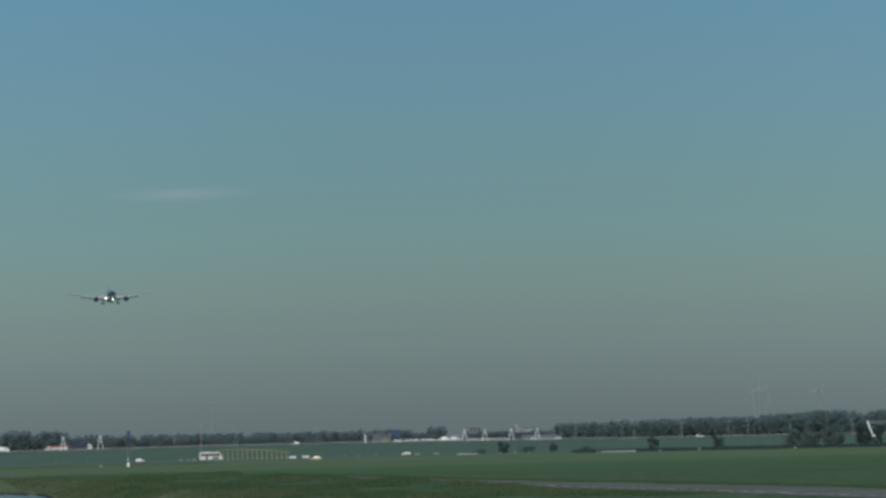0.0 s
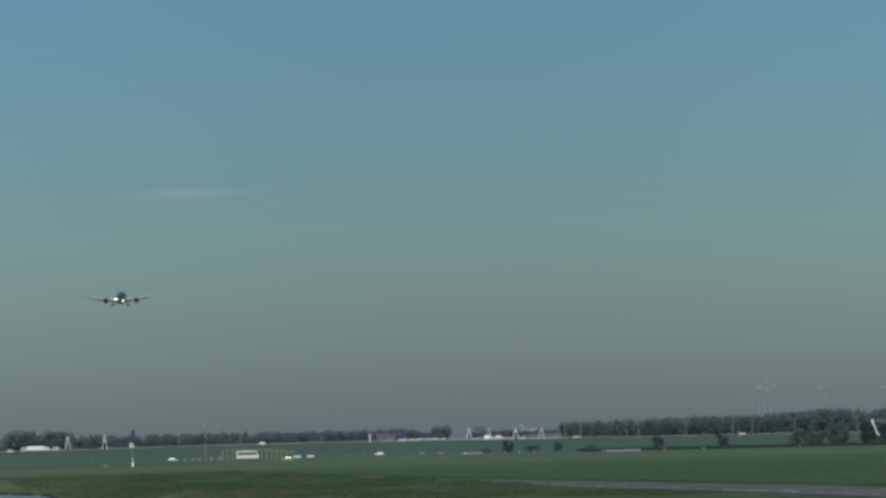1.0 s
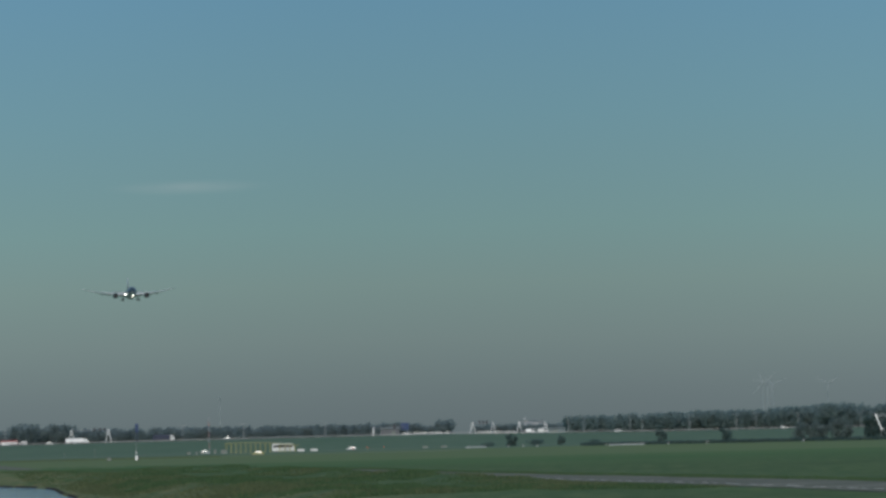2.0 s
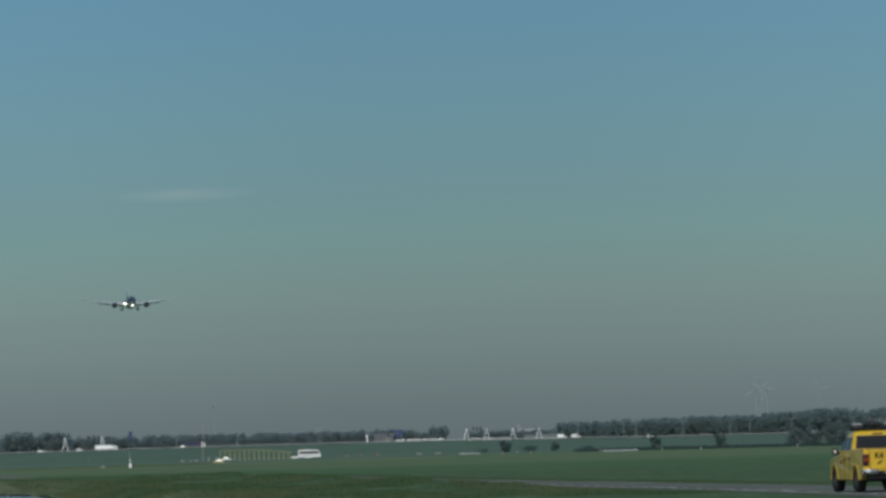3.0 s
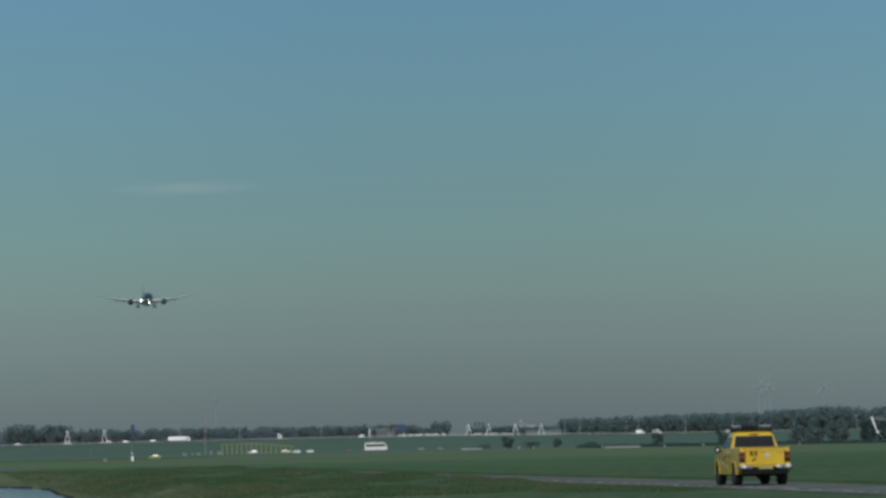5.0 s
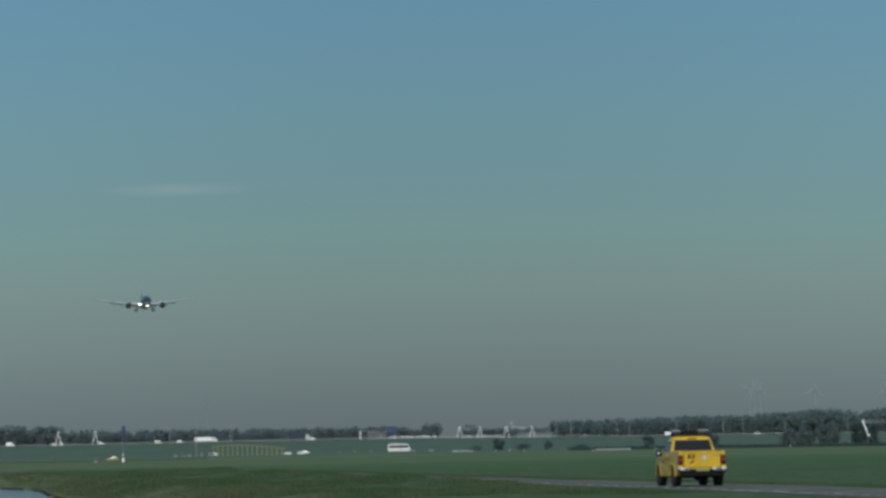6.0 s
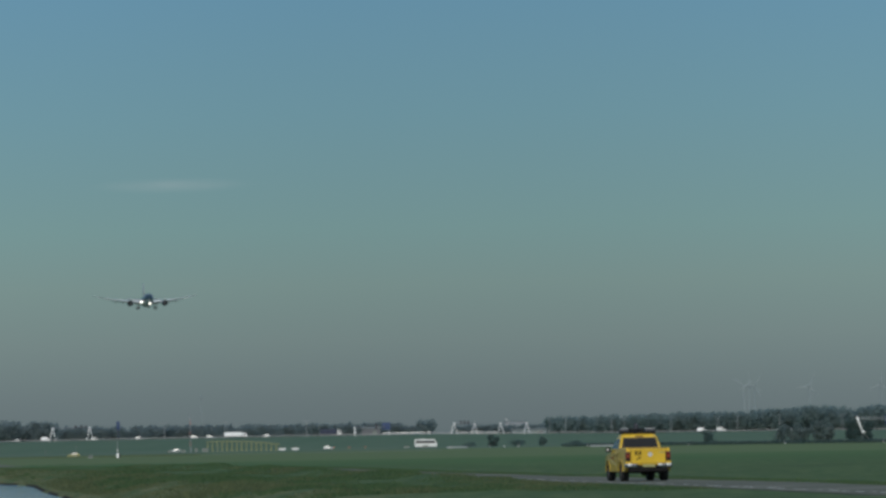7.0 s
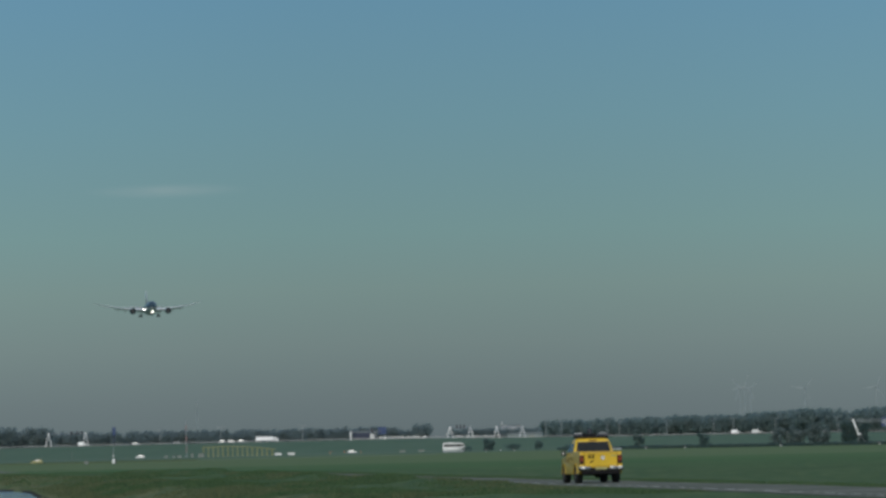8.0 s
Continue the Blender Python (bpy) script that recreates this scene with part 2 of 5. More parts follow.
def ball(bm, c, r, sub=2, s=(1, 1, 1)):
    bmesh.ops.create_icosphere(bm, subdivisions=sub, radius=r, matrix=Matrix.Translation(c) @ Matrix.Diagonal((*s, 1)))
    return bm


def loft(bm, rings, close=True):
    """Skins rings of equal count, one after another."""
    rows = [[bm.verts.new(p) for p in ring] for ring in rings]
    n = len(rows[0])
    for a, b in zip(rows, rows[1:]):
        for i in range(n):
            bm.faces.new((a[i], a[(i + 1) % n], b[(i + 1) % n], b[i]))
    if close:
        bm.faces.new(rows[0][::-1])
        bm.faces.new(rows[-1])
    bmesh.ops.recalc_face_normals(bm, faces=bm.faces[:])
    return bm


def wheel_parts(parent, x, y, r, w, rim_mat, name="wheel", label=""):
    wh = new(name)
    wh.parent = parent
    wh.matrix_basis = pose(x, y, r)
    bm = bmesh.new()
    prof = [(-w / 2, r * 0.62), (-w / 2, r * 0.93), (-w * 0.36, r), (w * 0.36, r), (w / 2, r * 0.93), (w / 2, r * 0.62)]
    n = 20
    rings = [[(px, pr * math.cos(k * math.tau / n), pr * math.sin(k * math.tau / n)) for k in range(n)] for px, pr in prof]
    loft(bm, rings, close=False)
    part("tyre", bm, RUBBER, wh)
    bm = bmesh.new()
    rod(bm, (-w * 0.38, 0, 0), (w * 0.38, 0, 0), r * 0.64, n=16)
    side = 1 if x > 0 else -1
    for k in range(5):
        a = k * math.tau / 5
        box(bm, (side * w * 0.40, r * 0.33 * math.cos(a), r * 0.33 * math.sin(a)), (0.03, r * 0.16, r * 0.16))
    part("rim", bm, rim_mat, wh)
    return wh


# ---- ground: field, ditch, highway embankment, one sheet to the horizon ----
HEAD = radians(6.9)          # the airfield's axis, turned from straight ahead
AX = Vector((-math.sin(HEAD), math.cos(HEAD), 0))
SIDE = Vector((math.cos(HEAD), math.sin(HEAD), 0))


def ramp_between(v, table):
    for (a, za), (b, zb) in zip(table, table[1:]):
        if v < b:
            k = min(1.0, max(0.0, (v - a) / (b - a)))
            k = k * k * (3 - 2 * k)
            return za + (zb - za) * k
    return table[-1][1]


def highway_z(x):
    return ramp_between(x, [(-400, 2.6), (-150, 2.9), (-20, 2.8), (60, 1.9), (110, 1.1), (200, 0.8), (270, 0.0), (400, -0.2)])


def near_rise(y):
    """The field falls away gently in front of the camera."""
    return ramp_between(y, [(140, 0.085), (180, 0.07), (222, 0.01), (262, -0.07), (305, -0.13), (450, -0.18), (800, 0.0)])


def bank_shift(s):
    """How far the ditch bank swings sideways along its length."""
    return ramp_between(s, [(250, -1.4), (300, -0.8), (350, 0.2), (364, -0.3), (382, -2.2), (400, -3.4), (440, -6.5), (540, -11.0)])


def ground_z(x, y):
    lat = x * SIDE.x + y * SIDE.y
    bank = lat - bank_shift(x * AX.x + y * AX.y)
    z = ramp_between(y, [(330, 0.0), (1050, -2.3), (2150, -2.3)])
    if y > 2150:
        top = highway_z(x) - 0.02
        z = ramp_between(y, [(2150, -2.3), (2870, top), (2935, top), (3060, top - 1.0), (5200, top - 1.2)])
    rise = near_rise(y)
    z += rise if rise > 0 else rise * ramp_between(lat, [(22, 0.0), (29, 1.0), (60, 1.0), (110, 0.0)])
    if y < 900:
        fade = 1 - max(0.0, (y - 600) / 300)
        cut = ramp_between(bank, [(0.5, 0.25), (4.6, -1.4), (12.6, -1.4), (14.4, -0.62), (19.5, 0.04), (24, 0.0)])
        rough = ramp_between(lat, [(12.5, 0.0), (15, 1.0), (26, 1.0), (30.5, 0.0)])
        rough = max(rough, ramp_between(lat, [(38.5, 0.0), (44, 0.6), (60, 0.0)]))
        # a verge of longer grass grows up beside the service road further on
        verge = ramp_between(lat, [(26.0, 0.0), (28.8, 1.0), (29.9, 0.9), (30.3, 0.0)]) * ramp_between(y, [(190, 0.0), (215, 0.09), (242, 0.24), (290, 0.32), (420, 0.34)])
        z += fade * verge * (0.90 + 1.0 * noise.noise((x * 0.3, y * 0.09, 5.0)))
        bump = noise.noise((x * 0.21, y * 0.06, 3.1)) * 0.16 + noise.noise((x * 0.7, y * 0.22, 8.0)) * 0.07
        z += fade * (cut + rough * bump)
    return z


def build_ground():
    lats = [-3200, -2200, -1500, -1000] + list(range(-700, -10, 30)) + [-8 + 0.75 * k for k in range(96)] + list(range(70, 720, 25)) + [1000, 1500, 2200, 3200]
    alongs = [-4000, -2000, -1000, -400, -150, -60, -20] + list(range(0, 200, 10)) + list(np.arange(200, 460, 2.5)) + list(range(460, 1000, 20)) + list(range(1000, 3100, 30)) + list(range(3150, 4950, 150)) + [4950]
    verts, faces = [], []
    for s in alongs:
        for l in lats:
            p = AX * s + SIDE * l
            verts.append((p.x, p.y, ground_z(p.x, p.y)))
    n = len(lats)
    for j in range(len(alongs) - 1):
        for i in range(n - 1):
            faces.append((j * n + i, j * n + i + 1, (j + 1) * n + i + 1, (j + 1) * n + i))
    me = bpy.data.meshes.new("ground")
    me.from_pydata(verts, [], faces)
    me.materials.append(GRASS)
    for p in me.polygons:
        p.use_smooth = True
    tagged(new("ground", me), "green mown airfield grass with rough ditch bank", "grass field", kind="structure")


build_ground()


def ribbon(name, mat, points, width, lift, label, category, ragged=0.0):
    """A road strip laid over the ground along points, with a slight thickness."""
    bm = bmesh.new()
    rings = []
    for i, (x, y) in enumerate(points):
        a, b = points[max(0, i - 1)], points[min(len(points) - 1, i + 1)]
        d = Vector((b[0] - a[0], b[1] - a[1], 0)).normalized()
        nrm = Vector((-d.y, d.x, 0)) * (width / 2 + ragged * (noise.noise((y * 0.11, x * 0.05, 2.0)) + 0.5 * noise.noise((y * 0.37, 7.0, 2.0))))
        z = ground_z(x, y) + lift
        rings.append([(x - nrm.x, y - nrm.y, z), (x + nrm.x, y + nrm.y, z), (x + nrm.x, y + nrm.y, z - 0.3), (x - nrm.x, y - nrm.y, z - 0.3)])
    loft(bm, rings)
    return tagged(link(name, bm, mat), label, category, kind="structure")


ROAD_LAT = 33.2
ribbon("road", ASPHALT, [tuple((AX * s + SIDE * ROAD_LAT)[:2]) for s in range(-100, 1500, 4)], 5.6, 0.03, "grey weathered asphalt airfield service road", "road", 0.45)
ribbon("road_perimeter", FARROAD, [(x, 1850.0) for x in range(-900, 901, 60)], 7.0, 0.05, "pale perimeter road across the airfield", "road")
ribbon("road_inner", FARROAD, [(x, 1482.0) for x in range(-900, 31, 60)], 5.0, 0.05, "narrow pale inner airfield track", "road")
ribbon("highway", FARROAD, [(x, 2902.0) for x in range(-1200, 1201, 30)], 30.0, 0.05, "pale grey elevated highway on an embankment", "highway")

# worn edge marking of the service road, what is left of it bit by bit
paint_rng = random.Random(9)
s0 = 96.0
while s0 < 262:
    long, off, wide = paint_rng.uniform(0.25, 1.5), paint_rng.uniform(-0.12, 0.12), paint_rng.uniform(0.05, 0.10)
    bm = bmesh.new()
    rings = []
    for k in range(4):
        c = AX * (s0 + long * k / 3) + SIDE * (31.6 + off + paint_rng.uniform(-0.03, 0.03))
        z = 0.036 + near_rise((AX * (s0 + long * k / 3) + SIDE * ROAD_LAT).y)
        w = wide * paint_rng.uniform(0.6, 1.1)
        rings.append([tuple((c + SIDE * dl)[:2]) + (z + dz,) for dl, dz in ((-w, 0), (w, 0), (w, -0.02), (-w, -0.02))])
    loft(bm, rings)
    tagged(link("road_marking", bm, WORN), "worn flake of pale edge paint on the service road", "road marking", "edge paint flakes", "structure")
    s0 += long + paint_rng.uniform(0.4, 2.6)

bm = bmesh.new()
rings = []
for s in range(-100, 620, 20):
    p, q = AX * s + SIDE * 2.0, AX * s + SIDE * (14.2 + bank_shift(s))
    rings.append([(p.x, p.y, -0.9), (q.x, q.y, -0.9), (q.x, q.y, -1.3), (p.x, p.y, -1.3)])
loft(bm, rings)
tagged(link("water", bm, WATER), "calm ditch water that mirrors the sky", "ditch water", kind="structure")

bm = bmesh.new()
rings = []
for s in range(-100, 620, 4):
    wob = noise.noise((s * 0.09, 4.2, 0.0)) * 0.7 + bank_shift(s) / 0.3
    p, q = AX * s + SIDE * (13.60 + wob * 0.3), AX * s + SIDE * (13.90 + wob * 0.3 + 0.12 * noise.noise((s * 0.4, 1.0, 0.0)))
    rings.append([(p.x, p.y, -0.96), (q.x, q.y, -0.78), (q.x, q.y, -0.95), (p.x, p.y, -1.3)])
loft(bm, rings)
tagged(link("bank", bm, MUD), "dark wet mud edge of the ditch bank", "ditch bank", kind="structure")

# ---- rough grass: tufts of blades on the bank and the verge ----
TUFT_GREEN = leaf_material("rough_grass_blade", (0.108, 0.184, 0.076), (0.142, 0.212, 0.092))
TUFT_DRY = leaf_material("dry_grass_blade", (0.160, 0.196, 0.090), (0.212, 0.234, 0.114))


def rough_grass():
    rng = np.random.default_rng(77)
    verts = {True: [], False: []}
    for _ in range(26000):
        s, l = 172 + 310 * rng.uniform() ** 1.15, rng.uniform(13.6, 30.6)
        shift = bank_shift(s)
        if l - shift < 14.3:
            continue
        p = AX * s + SIDE * l
        clump = noise.noise((p.x * 0.16, p.y * 0.035, 11.0)) + 0.6 * noise.noise((p.x * 0.55, p.y * 0.12, 4.0))
        if clump < -0.45 + 0.3 * rng.uniform():
            continue
        bank = l - shift < 19.5
        h = 0.04 + 0.17 * min(1.0, max(0.0, clump + 0.35)) * rng.uniform(0.4, 1.2)
        h *= ramp_between(s, [(300, 1.0), (470, 0.45)])
        if l > 25.5:
            h = min(h, 0.07 if p.y < 225 else 0.13)
        patch = noise.noise((p.x * 0.14, p.y * 0.035, 30.0)) + 0.5 * noise.noise((p.x * 0.5, p.y * 0.10, 17.0))
        dry = patch + 0.14 * rng.normal() + (0.48 if l - shift < 16.4 else 0.16 if bank else -0.12) > 0.12
        z = ground_z(p.x, p.y) - 0.02
        for _ in range(7):
            a = rng.uniform(0, math.tau)
            bx, by = p.x + rng.normal() * 0.22, p.y + rng.normal() * 0.3
            w = rng.uniform(0.02, 0.055)
            hx, hy = math.cos(a), math.sin(a)
            lean = rng.normal(size=2) * h * 0.45
            hh = h * rng.uniform(0.6, 1.15)
            verts[bool(dry)] += [(bx - hx * w, by - hy * w, z), (bx + hx * w, by + hy * w, z),
                                 (bx + hx * w * 0.6 + lean[0] * 0.5, by + hy * w * 0.6 + lean[1] * 0.5, z + hh * 0.65), (bx + lean[0], by + lean[1], z + hh)]
    # a darker fringe along the far edge of the service road
    for _ in range(1800):
        s, l = rng.uniform(150, 420), 36.15 + abs(rng.normal()) * 0.35
        p = AX * s + SIDE * l
        z = ground_z(p.x, p.y) - 0.02
        for _ in range(5):
            bx, by = p.x + rng.normal() * 0.2, p.y + rng.normal() * 0.3
            w, hh = rng.uniform(0.02, 0.05), rng.uniform(0.06, 0.17)
            verts[False] += [(bx - w, by, z), (bx + w, by, z), (bx + w * 0.6, by + 0.03, z + hh * 0.6), (bx + rng.normal() * 0.05, by, z + hh)]
    # pale reeds in the shallow ditch beside the inner track
    for _ in range(5200):
        x = rng.uniform(-190, -70)
        y = 1476 + rng.normal() * 0.8
        z = ground_z(x, y) - 0.02
        w, hh = rng.uniform(0.05, 0.12), rng.uniform(0.12, 0.38)
        verts[True] += [(x - w, y, z), (x + w, y, z), (x + w * 0.5, y, z + hh * 0.7), (x + rng.normal() * 0.06, y, z + hh)]
    for dry, mat, label in ((False, TUFT_GREEN, "long green rough grass tufts on the bank"), (True, TUFT_DRY, "dry straw-coloured grass tufts on the bank")):
        v = verts[dry]
        me = bpy.data.meshes.new("rough_grass")
        me.from_pydata(v, [], [(i, i + 1, i + 2, i + 3) for i in range(0, len(v), 4)])
        me.materials.append(mat)
        tagged(new("rough_grass", me), label, "grass", kind="stuff")


rough_grass()

# ---- woods: far belts as one mass, single trees and bushes on their own ----


def leaf_cloud(rng, centre, radius, count, size):
    """Small leaf clumps, four-cornered and turned at random, thicker towards the crown's skin."""
    c, r = np.array(centre), np.array(radius)
    d = rng.normal(size=(count, 3))
    d /= np.linalg.norm(d, axis=1)[:, None]
    k = rng.uniform(0.25, 1.0, count) ** 0.5
    p = c + d * r * k[:, None]
    a = rng.normal(size=(count, 3))
    a /= np.linalg.norm(a, axis=1)[:, None]
    b = np.cross(a, rng.normal(size=(count, 3)))
    b /= np.linalg.norm(b, axis=1)[:, None]
    s = size * rng.uniform(0.5, 1.3, count)[:, None]
    quads = np.stack([p - a * s, p + b * s * 0.8, p + a * s, p - b * s * 0.8], axis=1)
    return quads.reshape(-1, 3)


def mesh_from_quads(name, chunks, mat):
    v = np.concatenate(chunks)
    f = np.arange(len(v)).reshape(-1, 4)
    me = bpy.data.meshes.new(name)
    me.from_pydata(v.tolist(), [], f.tolist())
    me.materials.append(mat)
    return me


def tree_quads(rng, x, y, z, h, w, dense=1.0, low=0.12, leaf=0.058):
    """One crown: several lobes of unlike size over a stem."""
    out = [leaf_cloud(rng, (x, y, z + h * (0.42 + 0.2 * low)), (0.36 * w, 0.36 * w, 0.40 * h), int(150 * dense), leaf * min(w, h))]
    lobes = rng.integers(7, 12)
    for _ in range(lobes):
        up = rng.uniform(low + 0.10, 0.86)
        spread = w * 0.5 * (1 - abs(up - 0.5) * 0.9)
        a = rng.uniform(0, math.tau)
        c = (x + math.cos(a) * spread * 0.75, y + math.sin(a) * spread * 0.75, z + h * up)
        rr = rng.uniform(0.15, 0.32) * w
        rz = min(rr * rng.uniform(0.9, 1.5), h * (1.0 - up) + 0.02 * h)
        out.append(leaf_cloud(rng, c, (rr, rr, max(rz, 0.1 * h)), int(56 * dense), leaf * min(w, h)))
    return out


def woods(name, seed, spans, label, mat=LEAF, dense=1.0):
    """A belt of trees: spans of (x0, x1, y0, y1, height0, height1, how many)."""
    rng = np.random.default_rng(seed)
    chunks = []
    for x0, x1, y0, y1, h0, h1, count in spans:
        for _ in range(count):
            k = rng.uniform()
            x, y = x0 + (x1 - x0) * k, rng.uniform(y0, y1)
            h = (h0 + (h1 - h0) * k) * rng.uniform(0.80, 1.05)
            z = ground_z(x, y)
            chunks += tree_quads(rng, x, y, z, h, h * rng.uniform(0.5, 0.8), dense, 0.0, 0.066)
    return tagged(new(name, mesh_from_quads(name, chunks, mat)), label, "woods", kind="stuff")


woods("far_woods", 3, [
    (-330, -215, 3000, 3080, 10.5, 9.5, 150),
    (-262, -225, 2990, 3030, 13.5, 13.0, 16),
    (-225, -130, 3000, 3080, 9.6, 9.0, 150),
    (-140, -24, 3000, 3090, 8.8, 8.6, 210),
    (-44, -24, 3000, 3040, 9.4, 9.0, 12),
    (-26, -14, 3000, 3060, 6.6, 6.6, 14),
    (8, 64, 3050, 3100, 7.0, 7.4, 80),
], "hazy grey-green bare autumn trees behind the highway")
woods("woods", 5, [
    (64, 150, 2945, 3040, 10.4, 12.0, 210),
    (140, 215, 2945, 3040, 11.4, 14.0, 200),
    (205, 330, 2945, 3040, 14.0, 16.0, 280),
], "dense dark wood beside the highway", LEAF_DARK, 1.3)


def tree(x, y, h, w, seed, label, trunk=0.2, mat=LEAF, dense=2.2):
    z = ground_z(x, y)
    t = thing("tree", x, y, z, 0, label, "tree")
    rng = np.random.default_rng(seed)
    crown = new("crown", mesh_from_quads("crown", tree_quads(rng, 0, 0, 0, h, w, dense, trunk * 0.6), mat))
    crown.parent = t
    bm = bmesh.new()
    rod(bm, (0, 0, -0.2), (0, 0, h * 0.45), h * 0.028, h * 0.016, 8)
    for k in range(5):
        a = k * 1.26 + seed
        s = h * (0.22 + 0.05 * k)
        rod(bm, (0, 0, s), (math.cos(a) * w * 0.3, math.sin(a) * w * 0.3, s + h * 0.25), h * 0.012, h * 0.004, 6)
    part("trunk", bm, BARK, t)
    return t


def bush(x, y, h, w, seed, label):
    z = ground_z(x, y)
    t = thing("bush", x, y, z, 0, label, "bush")
    rng = np.random.default_rng(seed)
    crown = new("foliage", mesh_from_quads("foliage", tree_quads(rng, 0, 0, 0, h, w, 2.0, 0.0), LEAF_GREEN))
    crown.parent = t
    bm = bmesh.new()
    for k in range(4):
        a = k * 1.6 + seed
        rod(bm, (0, 0, -0.1), (math.cos(a) * w * 0.2, math.sin(a) * w * 0.2, h * 0.6), 0.05, 0.02, 6)
    part("stems", bm, BARK, t)
    return t


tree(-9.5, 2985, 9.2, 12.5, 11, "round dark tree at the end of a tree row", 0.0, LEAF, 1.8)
tree(18.0, 1800, 4.8, 4.6, 12, "small dark tree at the perimeter road", -0.15, LEAF_GREEN, 1.4)
tree(35.5, 1800, 3.6, 3.0, 13, "small thin tree on the field edge", -0.1, LEAF_GREEN, 1.0)
tree(61.5, 1560, 5.6, 3.6, 14, "slim dark tree above a low hedge", -0.15, LEAF_GREEN, 1.5)
tree(79.0, 1520, 4.4, 4.0, 15, "low round tree above a low hedge", -0.15, LEAF_GREEN, 1.5)
for k, (x, y, h, w) in enumerate(((99.2, 1490, 5.6, 4.4), (102.4, 1484, 6.6, 4.8), (106.2, 1492, 5.2, 4.4), (109.2, 1482, 6.8, 4.8), (112.2, 1486, 5.6, 4.2))):
    tree(x, y, h, w, 16 + k, "brownish loose autumn tree in a thicket", -0.15, LEAF_BROWN, 2.0)
tree(118.6, 1470, 7.2, 4.6, 24, "dark bushy tree beside a sign gantry", -0.1, LEAF_GREEN, 2.4)
tree(122.6, 1476, 6.2, 4.8, 25, "dark low tree behind a sign gantry", -0.1, LEAF_GREEN, 2.2)
bush(9.5, 1790, 1.8, 6.0, 21, "low dark bush on the field edge")
bush(26.0, 1790, 2.2, 6.5, 22, "low dark bush on the field edge")
bush(44.5, 1700, 1.7, 4.5, 23, "low dark bush on the field edge")


def hedge():
    rng = np.random.default_rng(31)
    chunks = []
    for k in range(260):
        x = 38 + k * 0.42
        y = 1600 - (x - 38) * 2.25
        chunks.append(leaf_cloud(rng, (x, y, ground_z(x, y) + 0.45), (0.9, 0.9, rng.uniform(0.4, 0.8)), 60, 0.2))
    tagged(new("hedge", mesh_from_quads("hedge", chunks, LEAF_GREEN)), "low dark hedge along the field edge", "hedge", kind="stuff")


hedge()

# ---- the pickup ----


def arch(yc, r, z0, n=9):
    """Points over a wheel opening, from its rear to its front edge."""
    lift = math.sqrt(max(r * r - (z0 - 0.38) ** 2, 0.01))
    a0 = math.atan2(z0 - 0.38, -lift)
    a1 = math.atan2(z0 - 0.38, lift)
    return [(yc + r * math.cos(a0 + (a1 - a0) * k / n), 0.38 + r * math.sin(a0 + (a1 - a0) * k / n)) for k in range(n + 1)]


